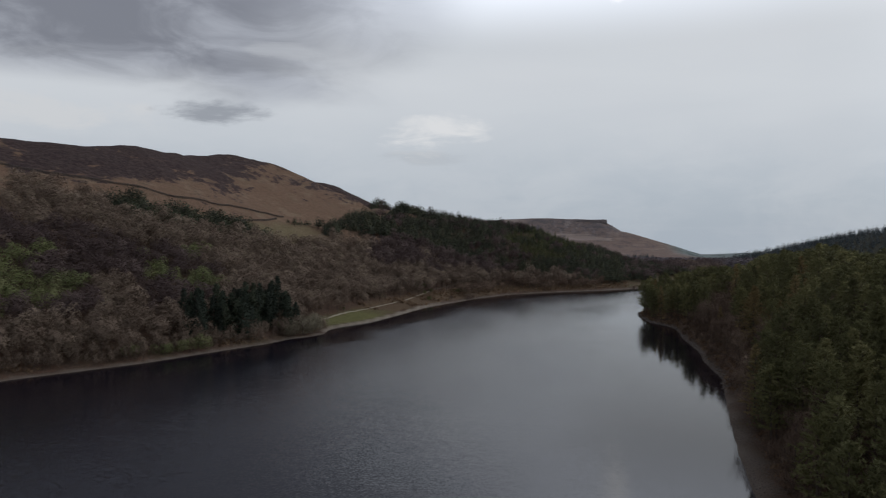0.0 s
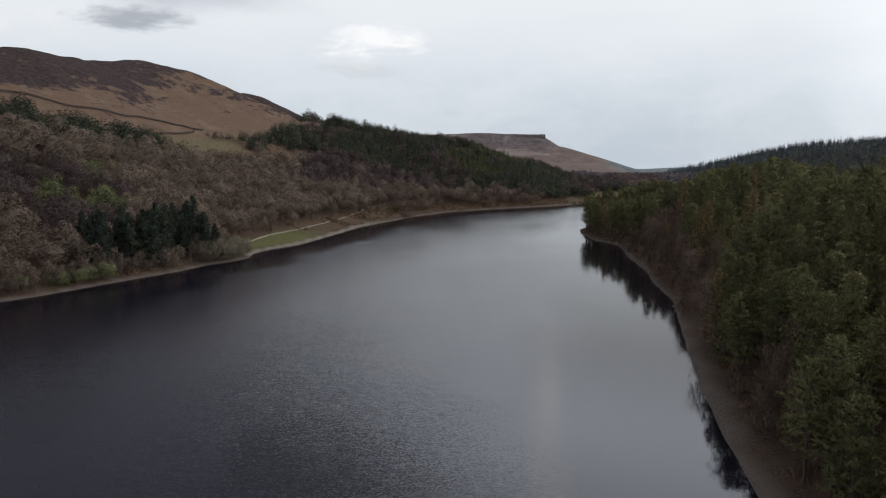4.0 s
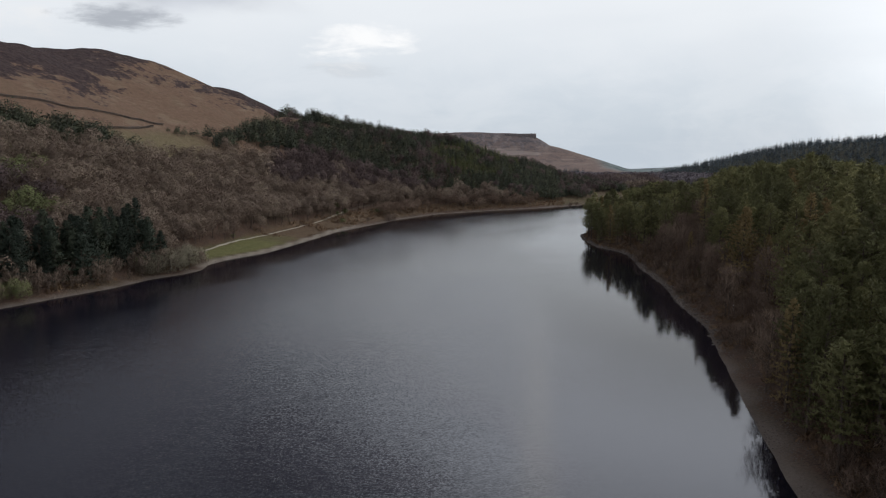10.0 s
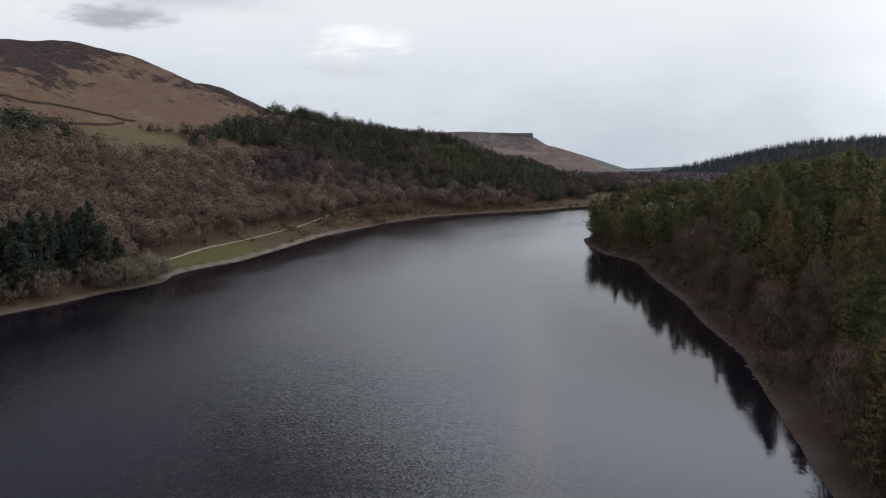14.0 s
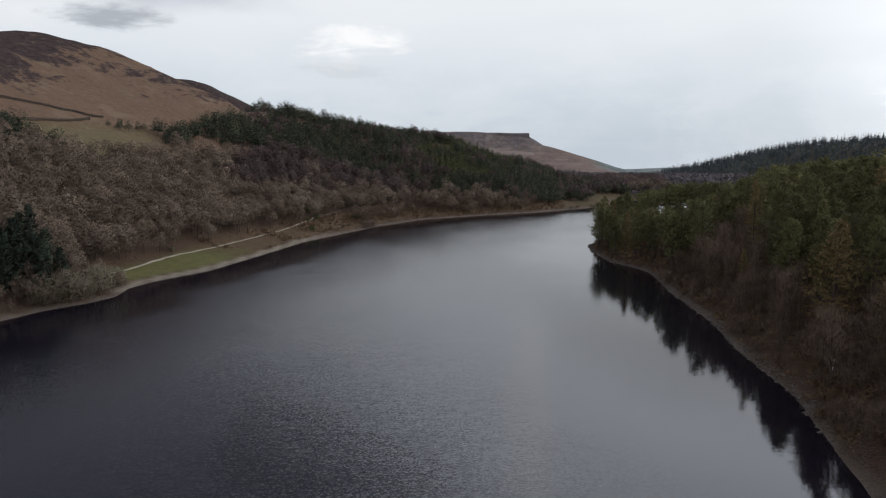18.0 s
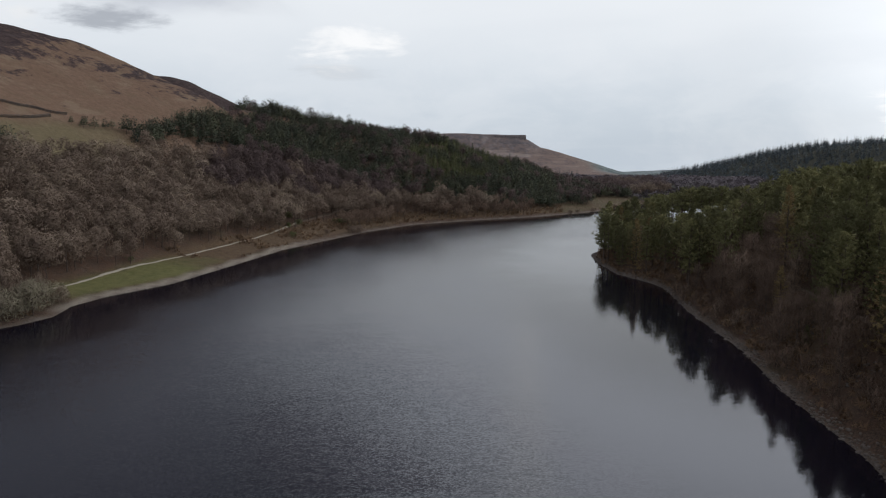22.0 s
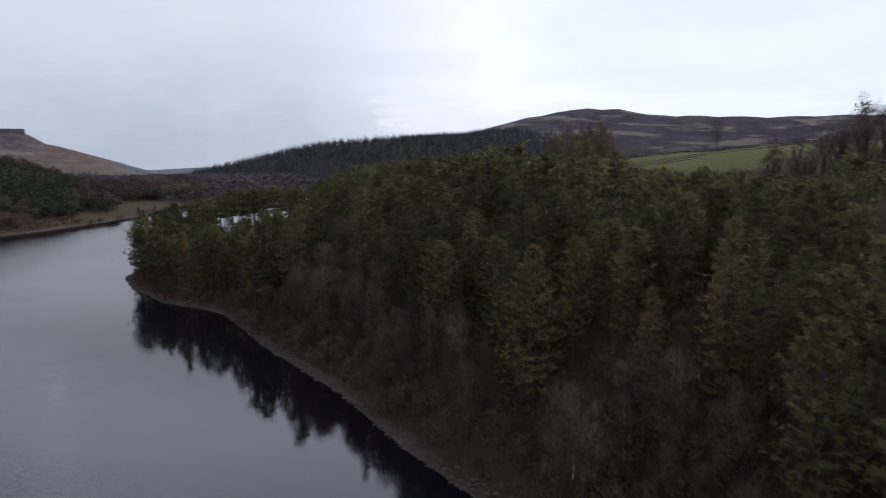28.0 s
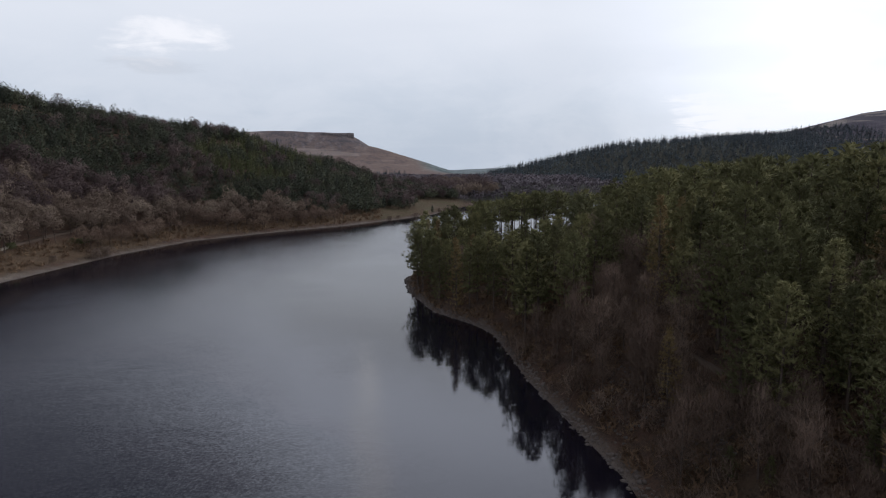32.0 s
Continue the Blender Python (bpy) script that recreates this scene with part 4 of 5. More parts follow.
x, y = scatter(rs, -330, 240, 110, 900, 4.8, keep_bare)
budding = (fbm(x, y, 30, 71) > 0.49) & (y < 300) & (x < -128) & (dwest(x, y)[0] > 20) & (dwest(x, y)[0] < 62)
# extra dark trees at the south end stand in for dimmer light there
dusky = ~budding & (fbm(x, y, 38, 73) + np.interp(y, [200, 260, 310, 380, 450, 540], [0.12, 0.05, -0.15, -0.25, 0.08, 0.22]) > 0.54) & (dwest(x, y)[0] > 24)
m = ~budding & ~dusky
wood_stuff("bare_woodland", rs, far_bare, x[m], y[m], rs.uniform(0.75, 1.2, m.sum()), TWIG, "leafless brown birch and oak wood on the steep valley side")
wood_stuff("dusky_woodland", rs, far_bare, x[dusky], y[dusky], rs.uniform(0.75, 1.2, dusky.sum()), DUSKY, "leafless dark purplish alder and birch wood below the pines")
wood_stuff("budding_woodland", rs, far_bare, x[budding], y[budding], rs.uniform(0.75, 1.15, budding.sum()), BUD, "birch trees coming into pale green leaf on the valley side")


def keep_pine(x, y):
    d, v = dwest(x, y)
    a, b = pine_zone(x, y, d, v)
    return a & (x < 190) & (y < np.interp(x, [-200, -104, -60, -30, 36, 87, 135], [684, 664, 668, 694, 704, 726, 792])) & (x > -0.82 * y - 18)


x, y = scatter(rs, -330, 240, 110, 900, 3.9, keep_pine)
sx, sy_ = scatter(rs, -330, -90, 110, 390, 2.9, lambda x, y: pine_zone(x, y, *dwest(x, y))[1] & (x > -0.82 * y - 18))
cx, cy = np.array([-165.0, -162, -160, -163, -158, -157]), np.array([424.0, 428, 433, 431, 439, 443])
wood_stuff("pine_clump", rs, far_pine, cx, cy, rs.uniform(0.45, 0.7, 6), SCOTS, "small dark clump of pines at the corner of the field")
wood_stuff("pine_belt", rs, far_pine, sx, sy_, rs.uniform(0.95, 1.4, len(sx)), SCOTS, "dark belt of pines along the top edge of the bare wood")
fresh = (np.hypot((x - 5 - (y - 630) * 0.3) / 34, (y - 632) / 60) < 1) & (fbm(x, y, 16, 75) > 0.40)
among = ~fresh & (y > 525) & (rs.uniform(0, 1, len(x)) < 0.10 + 0.5 * (fbm(x, y, 30, 77) > 0.62))
wood_stuff("dusky_woodland", rs, far_bare, x[among][::2], y[among][::2], rs.uniform(0.7, 1.05, len(x[among][::2])), DUSKY, "leafless dark trees mixed among the pines")
x, y, fresh = x[~among], y[~among], fresh[~among]
k = rs.uniform(0, 1, len(x)) < 0.84
wood_stuff("conifer_plantation", rs, far_pine, x[~fresh & k], y[~fresh & k], rs.uniform(0.85, 1.25, (~fresh & k).sum()), SCOTS, "dark green pine plantation along the upper valley side")
wood_stuff("spruce_plantation", rs, far_spruce, x[~fresh & ~k], y[~fresh & ~k], rs.uniform(0.8, 1.1, (~fresh & ~k).sum()), SPRUCE, "very dark spruce plantation along the upper valley side")
wood_stuff("larch_plantation", rs, far_spruce, x[fresh], y[fresh], rs.uniform(0.7, 1.0, fresh.sum()), FRESH, "larches in fresh light green leaf among dark pines")


# --- valley floor beyond the lake and the wooded hill to the east
rs = R(2)


def keep_far(x, y):
    d, v = deast(x, y)
    dw, vw = dwest(x, y)
    a, b = pine_zone(x, y, dw, vw)
    own = (dw > np.where(x > 152, 4, vw[..., 2] + 10)) & (x > 60) & ~((x < 110) & (dw < 82)) & ~a
    return (((d > 8) & (y > 440)) | own) & (height(x, y) > 1) & (np.hypot(x - 5, y - 160) < np.where(x > 700, 1680, 1420)) & (height(x, y) < 100)


ROAD = np.array([(134, 728), (138, 760), (144, 800), (150, 850), (160, 930)], float)


def off_road(x, y):
    return (np.abs(x - np.interp(y, ROAD[:, 1], ROAD[:, 0])) > 8) | (y < 690) | (y > 900)


x, y = scatter(rs, 60, 1160, 440, 1500, 9.2, lambda x, y: keep_far(x, y) & off_road(x, y))
z = height(x, y)
con = (z + (fbm(x, y, 90, 81) - 0.5) * 40 > np.interp(x, [330, 380, 620], [14, 0, 14])) & (y > 700)
wood_stuff("far_bare_wood", rs, tiny_bare, x[~con], y[~con], rs.uniform(0.5, 0.85, (~con).sum()), HAZETWIG, "purplish brown leafless wood on the far hillside")
wood_stuff("far_spruce_forest", rs, tiny_spruce, x[con], y[con], rs.uniform(0.7, 1.15, con.sum()), HAZEPINE, "dark conifer forest along the far hill")

# --- east side: mixed conifers right down to the shore
rs = R(3)


def open_pasture(x, y):
    b, r = np.degrees(np.arctan2(x - 5, y - 160)), np.hypot(x - 5, y - 160)
    return (r > 200) & (b > np.where(r > 235, 49.5, 51) + (fbm(x, y, 20, 93) - 0.5) * 3) & ((b < 63.5) | (r > 207)) & (r < 420)


def in_beeches(x, y):
    return (np.hypot((x - 166 + (y - 214) * 0.3) / 13, (y - 214) / 40) < 1) & (y < 247)


LANE = np.array([(68, 205), (69.5, 222), (71.4, 237), (72, 245), (73, 251), (74.2, 258), (75.5, 264), (76, 276), (75, 296)], float)


def off_lane(x, y):
    return np.abs(x - np.interp(y, LANE[:, 1], LANE[:, 0])) > np.where((y > 205) & (y < 296), 1.0, -1)


def keep_east(x, y):
    d, v = deast(x, y)
    return (d > np.interp(y, [180, 200, 335, 350], [4.6, 3.8, 3.2, 1.5]) + (fbm(x, y, 18, 91) - 0.5) * np.where(y > 340, 1.2, 6)) & (y < 440) & (d < 190) & ~open_pasture(x, y) & ~((x > 110) & (y > 392)) & off_lane(x, y) & (np.hypot(x - 64, y - 225) > 7.5) & (np.hypot(x - 65.5, y - 264) > 5) & (y > 45) & (y > np.minimum(1.45 * x, 146 + 0.27 * x))


x, y = scatter(rs, 26, 290, 20, 440, 4.9, keep_east)
d, v = deast(x, y)
kind = fbm(x, y, 24, 95) + rs.uniform(-0.2, 0.2, len(x)) + 0.26 * (1 - step(d, 5, 26)) * step(y, 150, 205) * (1 - step(y, 288, 345)) + 0.06 * step(y, 250, 330) - 0.2 * step(y, 335, 350) + 0.04 * step(y, 218, 226) * (1 - step(y, 275, 292)) * (1 - step(d, 24, 34))
bare = (kind > 0.67) | ((x > 150) & (y > 318) & (rs.uniform(0, 1, len(x)) < 0.85)) | ((np.hypot(x - 5, y - 160) > 178) & (y < 300) & (rs.uniform(0, 1, len(x)) < 0.5))
brow = (y > 170) & (y < 207) & (d < 10)
bare = bare | ((y > 224) & (y < 250) & (d < 14)) | brow
larch = ~bare & (rs.uniform(0, 1, len(x)) < np.where(y < 200, 0.012, 0.04))
spr = ~bare & ~larch & (kind < 0.36)
pin = ~bare & ~larch & ~spr
near = (d < 44) & (y > 60) & (y < 412) & (x < 112)
pines = [pine(R(100 + i), 17.0, 3.9, 0.30, 12, 7, 5, 4, 0.40, 0.30, 0.52) for i in range(8)]
spruces = [pine(R(120 + i), 18.0, 3.5, 0.12, 17, 7, 4, 4, 0.38, 0.30, 0.85, -0.14) for i in range(6)]
fine_pines = [pine(R(400 + i), 17.0, 3.9, 0.26, 14, 8, 6, 6, 0.30, 0.26, 0.58) for i in range(6)]
fine_spruces = [pine(R(420 + i), 18.0, 3.5, 0.10, 19, 8, 5, 5, 0.28, 0.27, 0.85, -0.14) for i in range(5)]
larches = [pine(R(130 + i), 18.0, 3.3, 0.12, 17, 7, 5, 5, 0.27, 0.24, 0.85, -0.02) for i in range(5)]
mid_pine = [pine(R(140 + i), 17.0, 4.0, 0.30, 9, 6, 3, 3, 0.62, 0.32, 0.5) for i in range(6)]
mid_bare = [birch(R(150 + i), 12, 3.6, 300, 0.8, 0.06, 8) for i in range(5)]
bares = [birch(R(160 + i), 11.5, 3.1, 1300, 0.62, 0.026, 20) for i in range(6)]
bearing_e = np.degrees(np.arctan2(x - 5, y - 160))
canopy = np.interp(y, [200, 250, 290, 320, 345, 365, 380, 395, 412], [41, 40.5, 39, 37, 35.5, 31.5, 27, 23.5, 21.5]) - 15 * step(y, 318, 348) * (1 - step(y, 368, 380)) * (1 - step(x, 90, 110))
sc = rs.uniform(0.78, 1.12, len(x)) * np.interp(d, [34, 50], [1.0, 1.25]) * np.where((x > 105) & (y < 345) & (bearing_e > 43), np.interp(x, [100, 150], [0.85, 0.55]), 1) * np.where((x > 140) & (y > 318), np.where(bare, 1.25, 0.75), 1) * np.where(bare, 0.9, 1.0) * np.where((np.hypot((x - 166 + (y - 214) * 0.3) / 24, (y - 214) / 52) < 1), 0.42, 1)
sc = np.where(bearing_e < 45, np.clip(np.minimum(sc, (canopy - height(x, y)) / 17.0 * rs.uniform(0.86, 1.03, len(x))), 0.4, 1.4), sc)
sc = np.where(brow, np.minimum(sc, 0.30 + 0.028 * d), sc)
lane = (np.degrees(np.arctan2(x - 5, y - 160)) > 50) & (np.degrees(np.arctan2(x - 5, y - 160)) < 64) & (x > 80)
sc = np.where(lane, np.minimum(sc, np.clip((35.2 - height(x, y)) / 17.5, 0.26, 1.0)), sc)
# on the low point the pines are tall and clean-stemmed, and the lake behind shows between them
grove = (x > 80) & (x < 114) & (y > 376) & (y < 416)
stems = grove & (rs.uniform(0, 1, len(x)) < 0.85)
tall_pines = [pine(R(460 + i), 17.0, 3.4, 0.72, 5, 7, 5, 4, 0.40, 0.32, 0.40, 0.0) for i in range(4)]
plant_things("pine_tree", rs, tall_pines, x[stems], y[stems], np.clip((canopy[stems] - height(x[stems], y[stems])) / 17.0, 0.7, 1.2), PINE, "tall clean-stemmed pine with a flat crown on the low point", "tree", "pines on the east bank")
plant_things("bare_tree", rs, bares, x[grove & ~stems], y[grove & ~stems], rs.uniform(0.55, 0.8, (grove & ~stems).sum()), SHADEBIRCH, "small leafless birch under the tall pines of the point", "tree", "bare trees on the east bank")
x, y, d, bare, larch, spr, pin, near, sc = [q[~grove] for q in (x, y, d, bare, larch, spr, pin, near, sc)]
cap = np.cumsum(near & pin) <= 300
close = (y > 112) & (y < 282) & (d < 40) & (x < 96)
for m, kinds in ((near & pin & cap & ~close, pines), (near & pin & cap & close, fine_pines)):
    plant_things("pine_tree", rs, kinds, x[m], y[m], sc[m], PINE, "tall green pine tree with layered boughs on the wooded bank", "tree", "pines on the east bank")
for m, kinds in ((near & spr & ~close, spruces), (near & spr & close, fine_spruces)):
    plant_things("spruce_tree", rs, kinds, x[m], y[m], sc[m], PINE, "dark green conical spruce tree on the wooded bank", "tree", "spruces on the east bank")
plant_things("larch_tree", rs, larches, x[near & larch], y[near & larch], sc[near & larch], LARCH, "larch tree with ochre spring shoots on the wooded bank", "tree", "larches on the east bank")
plant_things("larch_tree", rs, larches, np.array([66.0, 67.5, 71.0]), np.array([211.0, 268.0, 214.0]), np.array([0.8, 0.62, 0.75]), LARCH, "tall larch with ochre spring shoots standing above bare birches", "tree", "larches on the east bank", (0.95, 1.2))
plant_things("larch_tree", rs, [pine(R(139), 18.0, 6.6, 0.06, 19, 9, 7, 6, 0.31, 0.26, 0.95, -0.02)], np.array([68.0]), np.array([230.0]), np.array([1.03]), LARCH, "broad larch with ochre spring shoots standing above bare birches", "tree", "larches on the east bank", (1.0, 1.1))
plant_things("bare_tree", rs, bares, x[near & bare], y[near & bare], sc[near & bare] * rs.uniform(0.8, 1.3, (near & bare).sum()), SHADEBIRCH, "leafless brown birch tree on the wooded bank", "tree", "bare trees on the east bank")
rest = ~near | (near & pin & ~cap)
wood_stuff("pine_wood", rs, mid_pine, x[rest & (pin | larch)], y[rest & (pin | larch)], sc[rest & (pin | larch)], PINE, "green pine wood climbing the bank behind the shore trees")
wood_stuff("spruce_wood", rs, [pine(R(170 + i), 17.5, 3.4, 0.12, 11, 6, 3, 3, 0.58, 0.30, 0.85, -0.12) for i in range(4)], x[rest & spr], y[rest & spr], sc[rest & spr], PINE, "dark spruces in the wood behind the shore trees")
wood_stuff("bare_wood", rs, mid_bare, x[rest & bare], y[rest & bare], sc[rest & bare], SHADEBIRCH, "leafless trees among the pines of the bank")

plant_things("spruce_tree", rs, fine_spruces, np.array([70.2, 64.5, 66.0]), np.array([239.5, 251.0, 247.0]), np.array([0.34, 0.22, 0.18]), PINE, "young green spruce among bare birches beside the footpath", "tree", "spruces on the east bank", (1.1, 1.4))

# beeches on the skyline, bare, with tall clean stems
rs = R(4)
beeches = [dome(R(180 + i), 17.5, 3.4, 900, 0.5, 0.026, 11, 0.76, 0.16) for i in range(5)]
bx, by = scatter(rs, 140, 215, 170, 272, 4.6, in_beeches)
# dark twig colour puts their silhouette against the sky into the material
plant_things("beech_tree", rs, beeches, bx, by, rs.uniform(0.88, 1.1, len(bx)) * np.interp(by, [195, 247], [1.18, 0.72]), DUSKY, "tall bare beech tree on the skyline above the bank", "tree", "beech row on the skyline")
lone = birch(R(190), 12.5, 3.6, 900, 0.8, 0.055, 18, 0.2)
plant_things("lone_tree", rs, [lone], np.array([258.0]), np.array([320.0]), np.array([1.0]), TWIG, "single bare tree standing in the green pasture", "tree", "")

# undergrowth at the foot of the east bank: bare shrubs, bracken
rs = R(5)
bushes = [shrub(R(300 + i), 2.6, 1.7, 240, 0.5, 0.03) for i in range(5)]
bx, by = scatter(rs, 26, 90, 60, 412, 2.6, lambda x, y: (deast(x, y)[0] > np.where(y < 195, 5.0, 1.3)) & (deast(x, y)[0] < 22) & (fbm(x, y, 9, 97) > 0.24) & off_lane(x, y) & ~((x > 76) & (y > 368)))
m = rs.uniform(0, 1, len(bx)) < 0.42
m &= np.cumsum(m) <= 290
plant_things("bare_shrub", rs, bushes, bx[m], by[m], rs.uniform(0.6, 1.7, m.sum()), SHADEBIRCH, "leafless brown shrub at the foot of the bank", "shrub", "shrubs on the east shore", names=("stem", "crown"))
wood_stuff("bracken", rs, [shrub(R(310 + i), 1.1, 1.5, 70, 0.5, 0.07, 3) for i in range(3)], bx[~m], by[~m], rs.uniform(0.6, 1.5, (~m).sum()), RUST, "rusty dead bracken and brush under the trees", "undergrowth")

cx, cy = scatter(rs, 34, 90, 100, 345, 1.9, lambda x, y: (deast(x, y)[0] > np.where(y < 195, 4.5, 2.6)) & (deast(x, y)[0] < 27) & (fbm(x, y, 11, 111) > 0.40) & off_lane(x, y))
wood_stuff("bracken", rs, [shrub(R(315 + i), 0.7, 1.2, 26, 0.55, 0.09, 2) for i in range(4)], cx, cy, rs.uniform(0.5, 1.2, len(cx)), RUST, "flattened rusty bracken covering the bank under bare trees", "undergrowth")

# the same woods further south, behind the start of the flight
rs = R(12)
sx, sy_ = scatter(rs, 22, 260, -150, 205, 7.0, lambda x, y: (deast(x, y)[0] > 6) & (y <= np.maximum(np.minimum(1.45 * x, 146 + 0.27 * x), 45)))
k = rs.uniform(0, 1, len(sx)) < 0.7
wood_stuff("pine_wood", rs, [(limb((0, 0, -0.5), (0, 0, 12), 0.25, 0.08, 3), dome(R(440 + i), 15, 4.4, 110, 1.1, 0.42, 0)[1]) for i in range(4)], sx[k], sy_[k], rs.uniform(0.75, 1.1, k.sum()), PINE, "green pine wood going on along the east bank")
wood_stuff("bare_wood", rs, tiny_bare, sx[~k], sy_[~k], rs.uniform(0.7, 1.0, (~k).sum()), SHADEBIRCH, "leafless trees going on along the east bank")
sx, sy_ = scatter(rs, -380, -120, -150, 330, 8.0, lambda x, y: (dwest(x, y)[0] > 7) & (dwest(x, y)[0] < 72) & (x <= -0.82 * y - 18))
wood_stuff("bare_woodland", rs, tiny_bare, sx, sy_, rs.uniform(0.7, 1.0, len(sx)), TWIG, "leafless wood going on along the western valley side")


# ---------------------------------------------------------------- tracks, walls, shore
def ribbon(name, line, width, mat, label, category, lift=0.10, rough=0.10):
    """A made track laid on the ground along a line, with a slight crown and ragged edges."""
    pts, rs_ = [], R(len(line) * 7 + int(width * 10))
    line = np.asarray(line, float)
    for a, b in zip(line[:-1], line[1:]):
        k = max(2, int(np.hypot(*(b - a)) / 2.0))
        pts += [a + (b - a) * i / k for i in range(k)]
    pts = np.array(pts + [line[-1]])
    for _ in range(60):
        pts[1:-1] = 0.5 * pts[1:-1] + 0.25 * (pts[:-2] + pts[2:])
    t = np.gradient(pts, axis=0)
    t /= np.linalg.norm(t, axis=1)[:, None]
    nrm = np.stack([-t[:, 1], t[:, 0]], -1)
    V = []
    zc = height(pts[:, 0], pts[:, 1])
    for off, up_ in ((-0.56, -0.35), (-0.5, 0.0), (0.0, 0.05), (0.5, 0.0), (0.56, -0.35)):
        p = pts + nrm * (off * width + rs_.uniform(-rough, rough, len(pts)) * (abs(off) > 0.1))[:, None]
        z = np.maximum(height(p[:, 0], p[:, 1]), zc - 0.25) + lift + up_
        V.append(np.stack([p[:, 0], p[:, 1], z], -1))
    n_ = len(pts)
    V = np.concatenate(V)
    i = np.arange(n_ - 1)
    F = np.concatenate([np.stack([i + k * n_, i + 1 + k * n_, i + 1 + (k + 1) * n_, i + (k + 1) * n_], -1) for k in range(4)])
    return tagged(new(name, build(name, V, F[:, ::-1], mat, smooth=True)), label, category, kind="structure")


ribbon("track", [(-116, 284), (-111, 295), (-108, 310), (-106, 320), (-101, 345), (-95, 368), (-91.5, 388), (-86.5, 412), (-81, 436), (-76, 456)], 0.85, GRAVEL,
       "pale gravel track along the west shore", "track")
ribbon("far_road", ROAD, 5.0, GRAVEL, "pale road running down to the head of the lake", "road", 0.3)
DIRT, n = material("trodden_earth")
g = n.add("ShaderNodeNewGeometry").outputs["Position"]
finish(n, n.mix(n.noise(g, 1.1, 5, 0.7), (0.060, 0.042, 0.031), (0.112, 0.082, 0.060)), 0.95, 0.1, n.noise(g, 8, 4), 0.4, 0.04)
ribbon("footpath", [(-76, 456), (-72, 468), (-66, 484), (-54, 514), (-38, 543), (-12, 563), (20, 577), (50, 602), (80, 640), (108, 668)], 1.4, DIRT, "trodden brown path through the bracken of the west bank", "path")
ribbon("footpath", LANE, 0.8, DIRT, "trodden earth footpath through the trees above the east shore", "path")


def rock(rs_, k=0):
    """An angular stone about a metre across."""
    bm = bmesh.new()
    bmesh.ops.create_icosphere(bm, subdivisions=1, radius=0.5)
    for v in bm.verts:
        v.co = Vector((v.co.x * 1.15, v.co.y * 0.9, v.co.z * 0.68)) * rs_.uniform(0.72, 1.22)
    vs = np.array([v.co[:] for v in bm.verts])
    fs = np.array([[v.index for v in f.verts] for f in bm.faces])
    bm.free()
    return vs, fs


def wall(name, line, label, tall=1.2):
    """A drystone wall of rough stones, with an uneven top."""
    rs_ = R(int(abs(line[0][0])))
    kinds = [rock(R(500 + i)) for i in range(4)]
    V, F, off = [], [], 0
    line = np.asarray(line, float)
    for a, b in zip(line[:-1], line[1:]):
        k = int(np.hypot(*(b - a)) / 0.6)
        for i in range(k):
            p = a + (b - a) * (i + rs_.uniform(-0.2, 0.2)) / k
            z = float(height(p[0], p[1]))
            for lay in range(3):
                v, f = kinds[rs_.randint(0, 4)]
                s_ = np.array((0.95, 0.62 - 0.1 * lay, 0.6)) * rs_.uniform(0.8, 1.15)
                V.append(v * s_ + (p[0] + rs_.uniform(-0.1, 0.1), p[1] + rs_.uniform(-0.1, 0.1), z + 0.15 + lay * tall / 3))
                F.append(f + off)
                off += len(v)
    return tagged(new(name, build(name, np.concatenate(V), np.concatenate(F), STONE)), label, "wall")


wall("drystone_wall", [(-275, 285), (-247.5, 307), (-237.5, 315), (-224, 325), (-208, 344), (-195, 366), (-190, 376), (-186, 395), (-179, 411), (-171, 432)], "dark drystone wall crossing the bracken moor", 1.2)
wall("drystone_wall", [(-178, 366), (-175, 378), (-172, 393), (-171, 420)], "low drystone wall at the edge of the rough pasture", 1.3)
wall("drystone_wall", [(232, 352), (262, 330), (285, 296), (296, 276)], "dark drystone wall along the top of a green pasture", 1.9)
wall("drystone_wall", [(186, 312), (206, 296), (224, 276), (232, 262)], "dark drystone wall between two green pastures", 1.9)

# stones along the east shore
rs = R(6)
kinds = [build("boulder", *rock(R(520 + i)), STONE) for i in range(6)]
bx, by = scatter(rs, 48, 66, 205, 412, 1.9, lambda x, y: (deast(x, y)[0] > -0.4) & (deast(x, y)[0] < 2.6) & (fbm(x, y, 12, 99) > 0.40))
for i in range(min(len(bx), 260)):
    ob = new("boulder", kinds[rs.randint(0, 6)])
    s_ = rs.uniform(0.35, 1.0) * (1.25 if by[i] > 335 else 0.8)
    ob.matrix_basis = Matrix.LocRotScale((bx[i], by[i], float(height(bx[i], by[i])) + 0.08 * s_), Euler((rs.uniform(-0.3, 0.3), rs.uniform(-0.3, 0.3), rs.uniform(0, 6.28))), (s_, s_, s_))
    tagged(ob, "rough grey-brown gritstone boulder at the water's edge", "boulder", "boulders on the east shore")


def pebbles(name, label, rs_, x0, x1, y0, y1, gap, keep, lo, hi):
    x_, y_ = scatter(rs_, x0, x1, y0, y1, gap, keep)
    V, F, off = [], [], 0
    ks = [rock(R(540 + i)) for i in range(5)]
    z_ = height(x_, y_)
    for i in range(len(x_)):
        v, f = ks[rs_.randint(0, 5)]
        a = rs_.uniform(0, 6.28)
        V.append(rotz(v, a) * rs_.uniform(lo, hi) + (x_[i], y_[i], z_[i] + 0.03))
        F.append(f + off)
        off += len(v)
    return tagged(new(name, build(name, np.concatenate(V), np.concatenate(F), STONE)), label, "stones", kind="stuff")


